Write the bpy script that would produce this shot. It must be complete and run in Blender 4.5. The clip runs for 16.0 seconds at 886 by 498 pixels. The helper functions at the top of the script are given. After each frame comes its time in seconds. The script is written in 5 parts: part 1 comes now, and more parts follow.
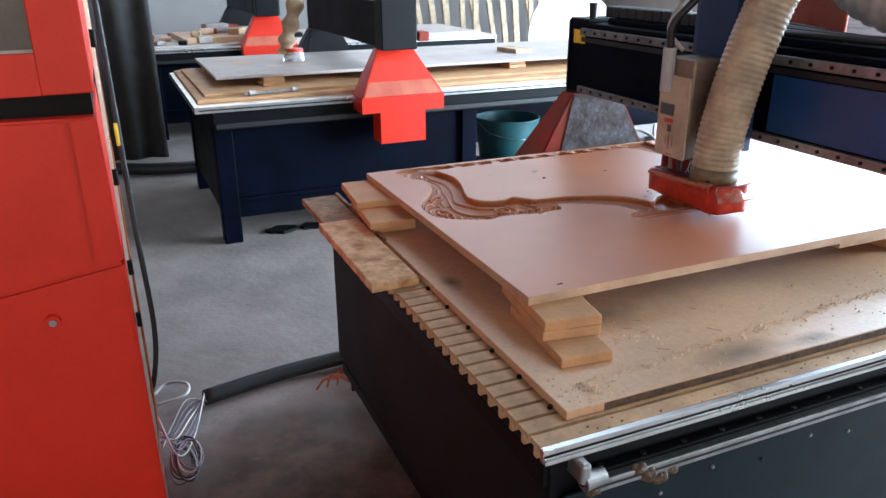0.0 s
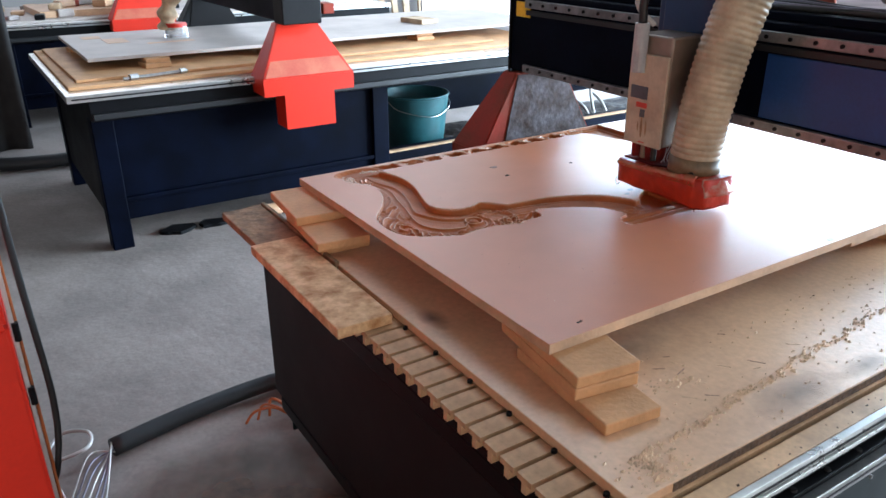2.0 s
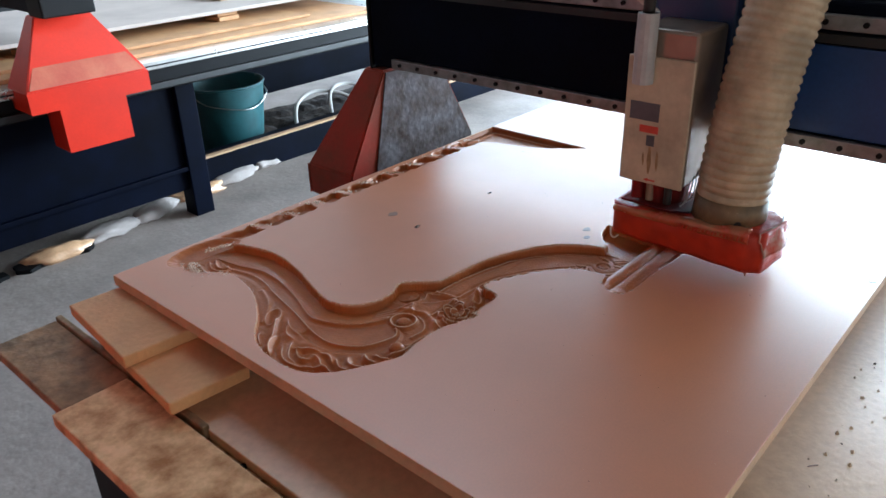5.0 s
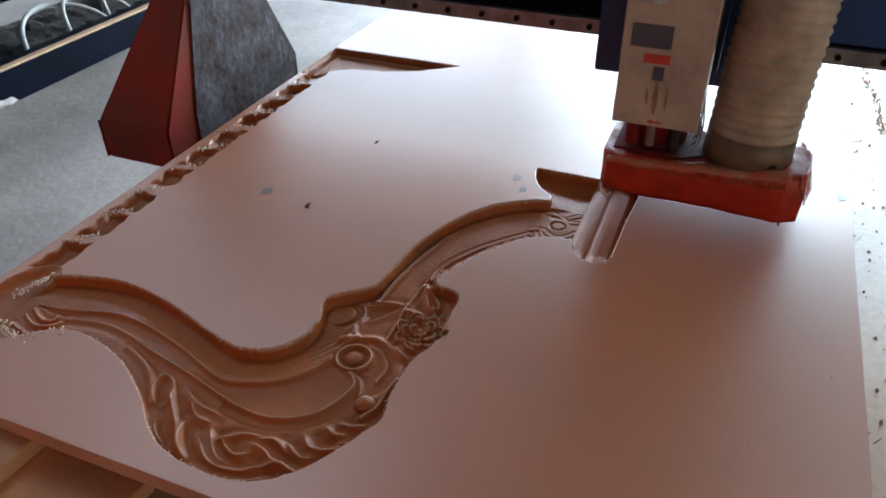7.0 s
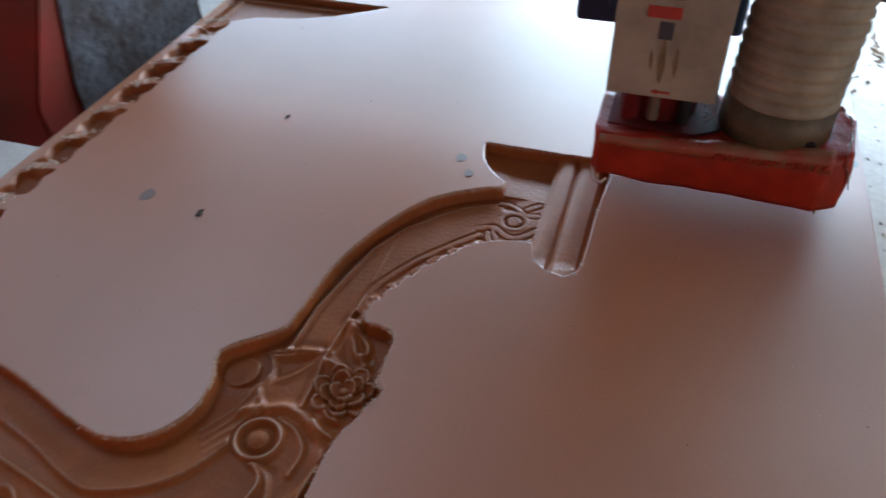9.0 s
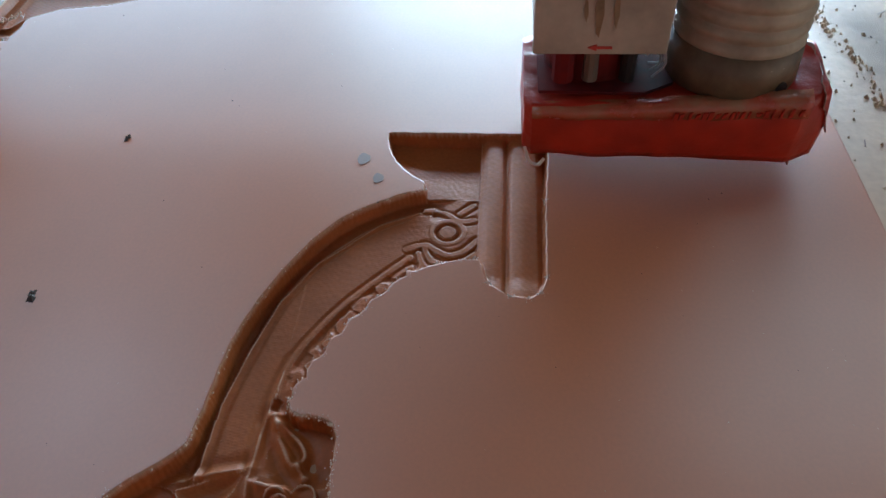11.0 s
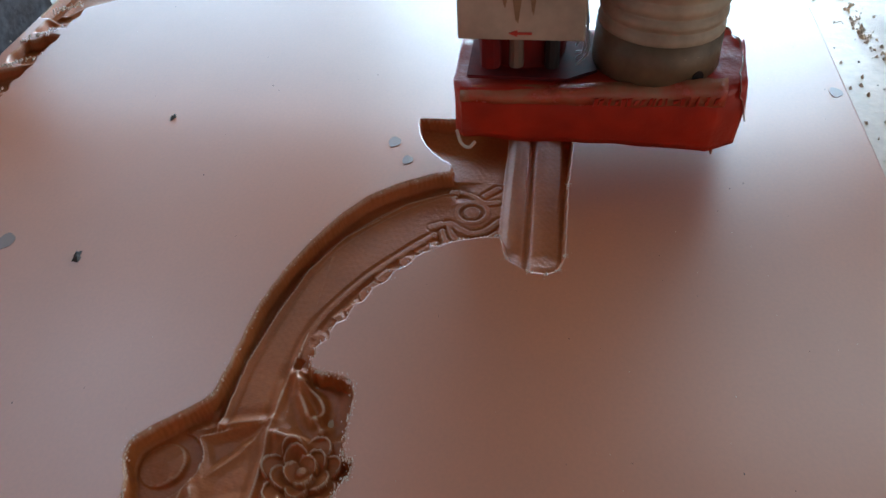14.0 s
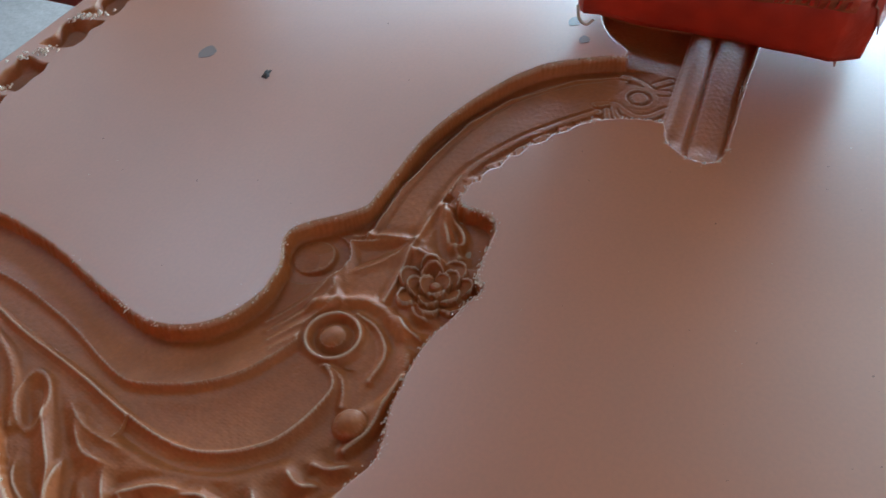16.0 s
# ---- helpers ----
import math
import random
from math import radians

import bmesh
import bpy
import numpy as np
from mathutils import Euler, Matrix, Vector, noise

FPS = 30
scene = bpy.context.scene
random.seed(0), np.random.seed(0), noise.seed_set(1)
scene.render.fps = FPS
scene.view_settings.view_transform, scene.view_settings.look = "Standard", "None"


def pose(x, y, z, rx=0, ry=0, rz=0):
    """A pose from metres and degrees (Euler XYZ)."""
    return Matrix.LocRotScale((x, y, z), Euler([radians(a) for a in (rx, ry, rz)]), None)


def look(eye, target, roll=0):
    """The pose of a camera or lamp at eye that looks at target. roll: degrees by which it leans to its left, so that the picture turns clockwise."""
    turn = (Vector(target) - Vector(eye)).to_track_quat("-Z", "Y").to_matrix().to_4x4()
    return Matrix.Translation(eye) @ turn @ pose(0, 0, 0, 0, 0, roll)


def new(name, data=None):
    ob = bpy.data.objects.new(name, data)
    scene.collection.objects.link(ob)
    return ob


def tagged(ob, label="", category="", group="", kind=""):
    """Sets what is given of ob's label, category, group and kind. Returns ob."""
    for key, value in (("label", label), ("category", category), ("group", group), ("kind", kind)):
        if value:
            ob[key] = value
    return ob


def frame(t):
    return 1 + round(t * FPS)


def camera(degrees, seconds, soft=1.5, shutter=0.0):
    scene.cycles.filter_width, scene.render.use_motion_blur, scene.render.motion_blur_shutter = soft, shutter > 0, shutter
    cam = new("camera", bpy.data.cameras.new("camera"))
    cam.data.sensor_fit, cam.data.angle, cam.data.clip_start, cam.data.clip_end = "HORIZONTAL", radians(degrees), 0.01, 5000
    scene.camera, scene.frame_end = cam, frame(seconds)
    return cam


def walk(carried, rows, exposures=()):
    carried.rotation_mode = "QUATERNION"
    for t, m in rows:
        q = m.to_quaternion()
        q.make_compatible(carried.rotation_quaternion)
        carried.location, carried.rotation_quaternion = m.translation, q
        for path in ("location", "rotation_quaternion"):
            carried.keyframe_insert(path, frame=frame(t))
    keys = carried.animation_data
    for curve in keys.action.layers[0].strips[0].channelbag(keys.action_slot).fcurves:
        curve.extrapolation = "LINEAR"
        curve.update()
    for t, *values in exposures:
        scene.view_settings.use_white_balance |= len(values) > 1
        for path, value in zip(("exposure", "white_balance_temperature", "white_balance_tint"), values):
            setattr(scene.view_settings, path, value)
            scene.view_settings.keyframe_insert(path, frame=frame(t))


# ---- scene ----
cam = camera(60.9, 16.0, shutter=0.45)

PATH = [
    (0, (-0.685, -1.155, 1.514), (0.062, 0.556, 0.796), -0.2),
    (0.5, (-0.68, -1.094, 1.516), (0.111, 0.586, 0.774), 0.2),
    (1, (-0.692, -0.959, 1.517), (0.242, 0.651, 0.785), 0.3),
    (1.5, (-0.708, -0.842, 1.516), (0.271, 0.727, 0.754), -0.6),
    (2, (-0.698, -0.774, 1.511), (0.295, 0.769, 0.715), 0.0),
    (2.5, (-0.634, -0.682, 1.512), (0.372, 0.85, 0.712), 0.3),
    (3, (-0.569, -0.566, 1.506), (0.509, 0.924, 0.719), 1.7),
    (3.5, (-0.548, -0.445, 1.506), (0.657, 0.919, 0.678), -0.3),
    (3.7, (-0.565, -0.388, 1.509), (0.73, 0.896, 0.687), -1.1),
    (5.8, (-0.375, -0.064, 1.484), (0.975, 1.02, 0.483), -1.2),
    (6, (-0.356, -0.018, 1.479), (1.048, 0.976, 0.459), -0.3),
    (6.5, (-0.317, 0.111, 1.48), (1.202, 0.853, 0.412), -0.8),
    (7, (-0.317, 0.196, 1.474), (1.198, 0.814, 0.325), -0.3),
    (7.5, (-0.296, 0.245, 1.462), (1.184, 0.834, 0.252), 0.6),
    (8, (-0.221, 0.253, 1.46), (1.224, 0.917, 0.247), -1.4),
    (8.5, (-0.152, 0.235, 1.449), (1.235, 0.956, 0.202), -2.9),
    (9, (-0.088, 0.25, 1.436), (1.334, 0.722, 0.111), -1.4),
    (9.5, (-0.028, 0.301, 1.42), (1.404, 0.604, 0.057), -0.8),
    (9.7, (-0.006, 0.306, 1.417), (1.406, 0.58, 0.027), -1.4),
    (11.8, (0.096, 0.348, 1.356), (1.482, 0.471, -0.08), -3.4),
    (12, (0.097, 0.348, 1.357), (1.489, 0.467, -0.074), -3.2),
    (12.5, (0.095, 0.343, 1.356), (1.491, 0.478, -0.07), -3.8),
    (13, (0.082, 0.337, 1.36), (1.483, 0.479, -0.06), -3.2),
    (13.5, (0.062, 0.334, 1.362), (1.472, 0.5, -0.047), -2.9),
    (14, (0.04, 0.319, 1.364), (1.445, 0.565, -0.038), -3.7),
    (14.5, (0.017, 0.303, 1.361), (1.408, 0.605, -0.045), -3.0),
    (15, (-0.009, 0.303, 1.344), (1.328, 0.695, -0.091), -2.1),
    (15.5, (-0.027, 0.305, 1.334), (1.242, 0.808, -0.128), -2.8),
    (16, (-0.034, 0.317, 1.327), (1.184, 0.876, -0.158), -3.1),
]
walk(cam, [(t, look(e, a, r)) for t, e, a, r in PATH], exposures=[(0, 0.95, 6550, 12), (1.0, 1.05, 6550, 12), (2.5, 0.98, 6600, 12), (3.7, 0.8, 6650, 11), (6, 0.42, 6900, 12), (8, 0.1, 6600, 11), (9.7, 0.08, 6150, 9), (12, 0.3, 6250, 8), (14.5, 0.4, 6200, 7), (15.2, 0.6, 5950, 2), (16, 0.65, 5950, 2)])

# ---- world, sun and daylight openings ----
world = bpy.data.worlds.new("sky")
scene.world = world
world.use_nodes = True
wn = world.node_tree.nodes
sky = wn.new("ShaderNodeTexSky")
sky.sky_type, sky.sun_disc = "NISHITA", False
sky.sun_elevation, sky.sun_rotation = radians(57), radians(236)
world.node_tree.links.new(sky.outputs[0], wn["Background"].inputs[0])
wn["Background"].inputs[1].default_value = 0.12

sun = new("sun", bpy.data.lights.new("sun", "SUN"))
sun.data.energy, sun.data.angle, sun.data.color = 1.0, radians(10), (1.0, 0.95, 0.88)
sun.matrix_world = look((-6, -4, 11), (0, 0, 0))


def daylight(name, eye, target, w, h, power, color):
    lamp = new(name, bpy.data.lights.new(name, "AREA"))
    lamp.data.shape, lamp.data.size, lamp.data.size_y = "RECTANGLE", w, h
    lamp.data.energy, lamp.data.color = power, color
    lamp.matrix_world = look(eye, target)
    return lamp


daylight("daylight_east_gate", (6.45, -0.5, 1.65), (0, -0.5, 1.65), 4.4, 3.1, 1220, (0.60, 0.81, 1.0))
daylight("daylight_north_east_gate", (6.45, 4.6, 1.65), (0, 4.6, 1.65), 4.8, 3.1, 560, (0.56, 0.78, 1.0))
daylight("daylight_north_window", (2.0, 8.95, 3.7), (2.0, 0, 3.7), 8.6, 3.0, 100, (0.92, 0.96, 1.0))
# Unseen roof openings, added to lift the sheen on the board's two sides.
roof_fill = daylight("added_roof_fill", (3.1, 3.8, 5.98), (3.1, 3.8, 0), 2.6, 2.2, 70, (0.60, 0.80, 1.0))
roof_fill.matrix_world = pose(3.1, 3.8, 5.98)
roof_fill_south = daylight("added_roof_fill_south", (4.7, -3.0, 5.98), (4.7, -3.0, 0), 3.2, 2.8, 95, (0.72, 0.88, 0.95))
roof_fill_south.matrix_world = pose(4.7, -3.0, 5.98)
# Unseen door; its orange tint stands in for light bounced off wood and paint.
daylight("warm_fill_south_door", (-2.2, -4.9, 1.9), (-2.2, 0, 1.9), 4.6, 3.4, 32, (1.0, 0.64, 0.36))


# ---- materials ----
def mat(name, color, rough=0.6, metal=0.0, vary=0.15, scale=8.0, bump=0.0, bump_scale=60.0, color2=None, spec=0.5, fine=0.06, fine_scale=120.0):
    m = bpy.data.materials.new(name)
    m.use_nodes = True
    n, l = m.node_tree.nodes, m.node_tree.links
    b = n["Principled BSDF"]
    b.inputs["Metallic"].default_value = metal
    b.inputs["Specular IOR Level"].default_value = spec
    tc = n.new("ShaderNodeTexCoord")
    big = n.new("ShaderNodeTexNoise")
    big.inputs["Scale"].default_value, big.inputs["Detail"].default_value, big.inputs["Roughness"].default_value = scale, 6, 0.6
    l.new(tc.outputs["Object"], big.inputs["Vector"])
    small = n.new("ShaderNodeTexNoise")
    small.inputs["Scale"].default_value, small.inputs["Detail"].default_value = fine_scale, 3
    l.new(tc.outputs["Object"], small.inputs["Vector"])
    mix = n.new("ShaderNodeMix")
    mix.data_type = "RGBA"
    c2 = color2 or tuple(max(0, c * (1 - 2 * vary)) for c in color)
    c1 = color if color2 else tuple(min(1, c * (1 + vary)) for c in color)
    mix.inputs[6].default_value, mix.inputs[7].default_value = (*c1, 1), (*c2, 1)
    ramp = n.new("ShaderNodeMapRange")
    ramp.inputs["From Min"].default_value, ramp.inputs["From Max"].default_value = 0.35, 0.68
    l.new(big.outputs["Fac"], ramp.inputs["Value"])
    l.new(ramp.outputs[0], mix.inputs[0])
    hsv = n.new("ShaderNodeHueSaturation")
    add = n.new("ShaderNodeMapRange")
    add.inputs["To Min"].default_value, add.inputs["To Max"].default_value = 1 - 2 * fine, 1 + 2 * fine
    l.new(small.outputs["Fac"], add.inputs["Value"])
    l.new(add.outputs[0], hsv.inputs["Value"])
    l.new(mix.outputs[2], hsv.inputs["Color"])
    l.new(hsv.outputs[0], b.inputs["Base Color"])
    rr = n.new("ShaderNodeMapRange")
    rr.inputs["To Min"].default_value, rr.inputs["To Max"].default_value = max(0.03, rough - 0.1), min(1, rough + 0.1)
    l.new(big.outputs["Fac"], rr.inputs["Value"])
    l.new(rr.outputs[0], b.inputs["Roughness"])
    if bump:
        bn = n.new("ShaderNodeTexNoise")
        bn.inputs["Scale"].default_value, bn.inputs["Detail"].default_value = bump_scale, 4
        l.new(tc.outputs["Object"], bn.inputs["Vector"])
        bp = n.new("ShaderNodeBump")
        bp.inputs["Strength"].default_value, bp.inputs["Distance"].default_value = bump, 0.01
        l.new(bn.outputs["Fac"], bp.inputs["Height"])
        l.new(bp.outputs[0], b.inputs["Normal"])
    return m


CONCRETE = mat("concrete", (0.26, 0.212, 0.19), 0.75, vary=0.18, scale=1.6, bump=0.25, bump_scale=25, fine=0.1, fine_scale=60)
PLASTER = mat("plaster", (0.26, 0.23, 0.215), 0.85, vary=0.1, scale=0.8, bump=0.1, bump_scale=12)
ROOF = mat("roof_sheet", (0.045, 0.032, 0.024), 0.6, vary=0.12, scale=0.7)
MDF = mat("mdf_face", (0.47, 0.122, 0.024), 0.42, vary=0.06, scale=2.5, fine=0.05, fine_scale=300, spec=1.0)
MDF.node_tree.nodes["Principled BSDF"].inputs["IOR"].default_value = 1.66
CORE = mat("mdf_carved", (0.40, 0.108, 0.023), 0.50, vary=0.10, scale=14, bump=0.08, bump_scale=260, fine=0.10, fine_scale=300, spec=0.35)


def pale_ridges(m, fibre, lo, hi, most):
    """Pale crests on cut board: torn fibre, with the ridge highlights painted in too."""
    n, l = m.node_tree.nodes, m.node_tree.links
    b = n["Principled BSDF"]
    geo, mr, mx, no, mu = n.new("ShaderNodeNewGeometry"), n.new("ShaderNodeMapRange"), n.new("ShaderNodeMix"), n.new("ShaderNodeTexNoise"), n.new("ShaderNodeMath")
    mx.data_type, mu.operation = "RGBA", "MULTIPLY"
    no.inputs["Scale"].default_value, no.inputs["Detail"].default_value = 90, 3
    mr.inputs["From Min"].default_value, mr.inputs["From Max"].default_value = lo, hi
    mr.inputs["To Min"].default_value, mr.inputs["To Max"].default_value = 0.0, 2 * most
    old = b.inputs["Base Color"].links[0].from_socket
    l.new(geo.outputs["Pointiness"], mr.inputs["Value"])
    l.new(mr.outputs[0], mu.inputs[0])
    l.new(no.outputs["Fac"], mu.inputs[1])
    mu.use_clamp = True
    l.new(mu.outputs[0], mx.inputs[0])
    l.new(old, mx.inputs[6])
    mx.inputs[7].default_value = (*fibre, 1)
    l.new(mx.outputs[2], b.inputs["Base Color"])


pale_ridges(CORE, (0.66, 0.44, 0.29), 0.515, 0.57, 0.85)
EDGE = mat("mdf_edge", (0.50, 0.30, 0.175), 0.8, vary=0.12, scale=10, bump=0.2, bump_scale=160)
SPOIL = mat("spoilboard_mdf", (0.64, 0.37, 0.205), 0.42, spec=1.0, color2=(0.50, 0.285, 0.16), scale=3.2, bump=0.06, bump_scale=90, fine=0.1, fine_scale=90)
BLOCK = mat("offcut_mdf", (0.58, 0.30, 0.135), 0.65, vary=0.1, scale=7, bump=0.15, bump_scale=120)
OSB = mat("chip_plank", (0.74, 0.48, 0.26), 0.7, color2=(0.34, 0.15, 0.05), scale=26, bump=0.3, bump_scale=60)
DARKPLANK = mat("worn_plank", (0.34, 0.2, 0.1), 0.75, color2=(0.12, 0.07, 0.035), scale=22, bump=0.3, bump_scale=50)
DUST = mat("sawdust", (0.70, 0.49, 0.32), 0.95, vary=0.2, scale=40)
CHIP = mat("dark_chip", (0.05, 0.035, 0.025), 0.8)
SPOT = mat("oil_spot", (0.17, 0.06, 0.022), 0.48, spec=1.0)
SPOT.node_tree.nodes["Principled BSDF"].inputs["IOR"].default_value = 1.6
FLUFF = mat("wood_fuzz", (0.74, 0.58, 0.45), 0.95, vary=0.1, scale=30)
SLAT = mat("dusty_slat", (0.56, 0.33, 0.175), 0.6, vary=0.18, scale=9, fine=0.1)
ALU = mat("aluminium", (0.72, 0.71, 0.69), 0.3, metal=0.9, vary=0.08, scale=14)
STEEL = mat("rail_steel", (0.42, 0.41, 0.4), 0.32, metal=0.95, vary=0.15, scale=20)
RAILDULL = mat("dull_rail_steel", (0.26, 0.25, 0.25), 0.4, metal=0.7, vary=0.2, scale=20)
BLACK = mat("black_paint", (0.003, 0.003, 0.004), 0.5, vary=0.3, scale=6, fine=0.2, spec=0.15)
NAVY = mat("navy_paint", (0.0015, 0.003, 0.009), 0.5, vary=0.3, scale=4, fine=0.2, spec=0.05)
BLUEPLATE = mat("blue_paint", (0.010, 0.035, 0.10), 0.35, vary=0.15, scale=6)
TEAL = mat("dark_teal_paint", (0.004, 0.014, 0.017), 0.4, spec=0.18, vary=0.2, scale=5, fine=0.15)
ENDPANEL = mat("charcoal_paint", (0.006, 0.005, 0.0055), 0.6, spec=0.2, vary=0.2, scale=3, fine=0.12)
RED = mat("red_paint", (0.66, 0.026, 0.010), 0.4, spec=0.35, vary=0.07, scale=3, fine=0.04)
REDBROWN = mat("worn_red_paint", (0.36, 0.028, 0.015), 0.6, color2=(0.20, 0.045, 0.024), scale=7, bump=0.05, spec=0.2)
GREYPLATE = mat("dusty_grey_plate", (0.13, 0.115, 0.125), 0.75, color2=(0.05, 0.026, 0.018), scale=13, fine=0.35, fine_scale=70, bump=0.3, bump_scale=45, spec=0.2)
YELLOW = mat("yellow_sticker", (0.85, 0.52, 0.03), 0.5)
CREAM = mat("spindle_casing", (0.46, 0.38, 0.28), 0.45, vary=0.16, scale=9)
CASING = mat("spindle_side", (0.27, 0.21, 0.165), 0.35, metal=0.5, vary=0.15, scale=15)
LABEL = mat("dark_label", (0.08, 0.085, 0.10), 0.4)
REDLABEL = mat("red_label", (0.6, 0.06, 0.04), 0.5)
STAIN = mat("brown_stain", (0.30, 0.19, 0.10), 0.6, vary=0.2, scale=60)
HOSE = mat("hose_fabric", (0.45, 0.35, 0.235), 0.5, vary=0.16, scale=18, bump=0.1)
TAPE = mat("red_printed_tape", (0.52, 0.036, 0.015), 0.32, spec=0.35, color2=(0.32, 0.024, 0.012), scale=30, bump=0.25, bump_scale=45, fine=0.12)
GREASY = mat("greasy_hose", (0.17, 0.115, 0.062), 0.5, vary=0.2, scale=25, bump=0.1)
TAPEEDGE = mat("clear_tape", (0.40, 0.19, 0.10), 0.25, color2=(0.46, 0.06, 0.03), scale=30, bump=0.3, bump_scale=50)
INNER = mat("shoe_inner", (0.05, 0.012, 0.016), 0.7, color2=(0.20, 0.014, 0.012), scale=18, spec=0.12)
NOSERED = mat("dark_red_cover", (0.20, 0.012, 0.010), 0.6, color2=(0.06, 0.008, 0.008), scale=30, spec=0.2)
RUBBER = mat("black_rubber", (0.01, 0.01, 0.011), 0.5, vary=0.2)
WIREWHITE = mat("white_wire", (0.48, 0.45, 0.42), 0.5)
DUSTRED = mat("dusty_red_paint", (0.50, 0.12, 0.06), 0.65, color2=(0.42, 0.055, 0.03), scale=7)
LITBLUE = mat("lit_beam_blue", (0.010, 0.050, 0.17), 0.4, vary=0.15, scale=3, fine=0.1)
WIREGREY = mat("violet_grey_wire", (0.16, 0.14, 0.18), 0.5)
ORANGE = mat("orange_wire", (0.42, 0.10, 0.02), 0.5)
BUCKET = mat("teal_bucket", (0.012, 0.085, 0.095), 0.45, vary=0.15)
PALEBOARD = mat("pale_board", (0.46, 0.39, 0.35), 0.5, vary=0.08, scale=3)
WOOD = mat("leaning_timber", (0.52, 0.36, 0.22), 0.65, vary=0.2, scale=12)
RAG = mat("pale_rag", (0.36, 0.31, 0.29), 0.9, vary=0.1)
DUCT = mat("grey_duct", (0.50, 0.46, 0.44), 0.5, vary=0.2, scale=9, bump=0.2, bump_scale=30)
FLOORDUST_SHADE = mat("sawdust_and_shade", (0.095, 0.06, 0.043), 0.9, vary=0.25, scale=9, fine=0.15, fine_scale=50)
FLOORDUST_LUMP = mat("greasy_dust", (0.10, 0.055, 0.03), 0.7, vary=0.3, scale=60, bump=0.4, bump_scale=120)


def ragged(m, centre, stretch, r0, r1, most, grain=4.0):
    """Lets a thin film, of dirt alone or with painted shade, fade out towards a ragged rim."""
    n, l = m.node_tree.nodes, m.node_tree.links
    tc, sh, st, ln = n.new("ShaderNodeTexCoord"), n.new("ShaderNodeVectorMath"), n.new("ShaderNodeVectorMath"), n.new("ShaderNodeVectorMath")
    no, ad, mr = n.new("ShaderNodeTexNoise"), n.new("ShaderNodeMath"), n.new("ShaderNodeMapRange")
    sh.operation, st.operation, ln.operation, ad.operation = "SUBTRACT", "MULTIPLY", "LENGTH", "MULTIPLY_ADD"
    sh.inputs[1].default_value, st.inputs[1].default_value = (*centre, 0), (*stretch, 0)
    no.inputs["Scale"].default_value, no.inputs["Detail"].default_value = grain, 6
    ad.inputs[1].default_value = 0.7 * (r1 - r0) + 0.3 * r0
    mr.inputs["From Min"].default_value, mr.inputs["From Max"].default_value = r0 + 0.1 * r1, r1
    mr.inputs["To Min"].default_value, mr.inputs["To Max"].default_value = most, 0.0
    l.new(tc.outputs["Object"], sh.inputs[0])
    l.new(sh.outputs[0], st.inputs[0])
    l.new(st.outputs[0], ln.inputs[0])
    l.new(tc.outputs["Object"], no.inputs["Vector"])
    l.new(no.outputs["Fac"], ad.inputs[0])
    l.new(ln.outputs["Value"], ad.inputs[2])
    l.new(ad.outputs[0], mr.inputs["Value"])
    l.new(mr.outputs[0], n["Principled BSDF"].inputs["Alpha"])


GRIME = []
for k, (gx, gy, sx, sy, r, most) in enumerate(((0.33, -0.228, 0.5, 1.3, 0.085, 0.40), (0.50, -0.240, 0.6, 1.5, 0.06, 0.45), (-0.03, 0.30, 1.2, 0.7, 0.05, 0.55), (1.0, -0.17, 0.35, 1.0, 0.11, 0.45), (0.18, 0.02, 0.5, 1.0, 0.09, 0.35))):
    g = mat("grey_grime", (0.10, 0.095, 0.10), 0.6, vary=0.2, scale=30)
    ragged(g, (gx, gy), (sx, sy), r * 0.25, r, most, 22.0)
    GRIME.append((g, gx, gy, r / sx, r / sy))
ragged(FLOORDUST_SHADE, (-0.30, 0.72), (1, 1), 0.36, 0.76, 0.95)
SCREEN = mat("smoked_screen", (0.06, 0.065, 0.065), 0.25, vary=0.2)
CURTAIN = mat("dark_curtain", (0.035, 0.03, 0.028), 0.8)
CHAINW = mat("cable_tie_grey", (0.4, 0.4, 0.4), 0.5)
GLASSM = bpy.data.materials.new("clear_plastic")
GLASSM.use_nodes = True
GLASSM.node_tree.nodes["Principled BSDF"].inputs["Transmission Weight"].default_value = 0.8
GLASSM.node_tree.nodes["Principled BSDF"].inputs["Roughness"].default_value = 0.12


CLEARTAPE = mat("translucent_tape", (0.58, 0.36, 0.28), 0.18, color2=(0.62, 0.08, 0.045), scale=38)
CLEARTAPE.node_tree.nodes["Principled BSDF"].inputs["Transmission Weight"].default_value = 0.35


# ---- mesh helpers ----
def part(name, bm, material, parent=None, label="", smooth=False):
    me = bpy.data.meshes.new(name)
    bmesh.ops.recalc_face_normals(bm, faces=bm.faces)
    if smooth:
        for f in bm.faces:
            f.smooth = True
    bm.to_mesh(me)
    bm.free()
    for m in material if isinstance(material, (list, tuple)) else [material]:
        me.materials.append(m)
    ob = new(name, me)
    if parent:
        ob.parent = parent
    if label:
        ob["label"] = label
    return ob


def raw(name, verts, faces, material, parent=None, label="", smooth=False):
    me = bpy.data.meshes.new(name)
    me.from_pydata(verts, [], faces)
    me.materials.append(material)
    if smooth:
        me.polygons.foreach_set("use_smooth", [True] * len(me.polygons))
    ob = new(name, me)
    if parent:
        ob.parent = parent
    if label:
        ob["label"] = label
    return ob


def thing(name, label, category, at=(0, 0, 0), group="", kind=""):
    ob = new(name)
    ob.matrix_basis = pose(*at)
    ob.empty_display_size = 0.05
    return tagged(ob, label, category, group, kind)


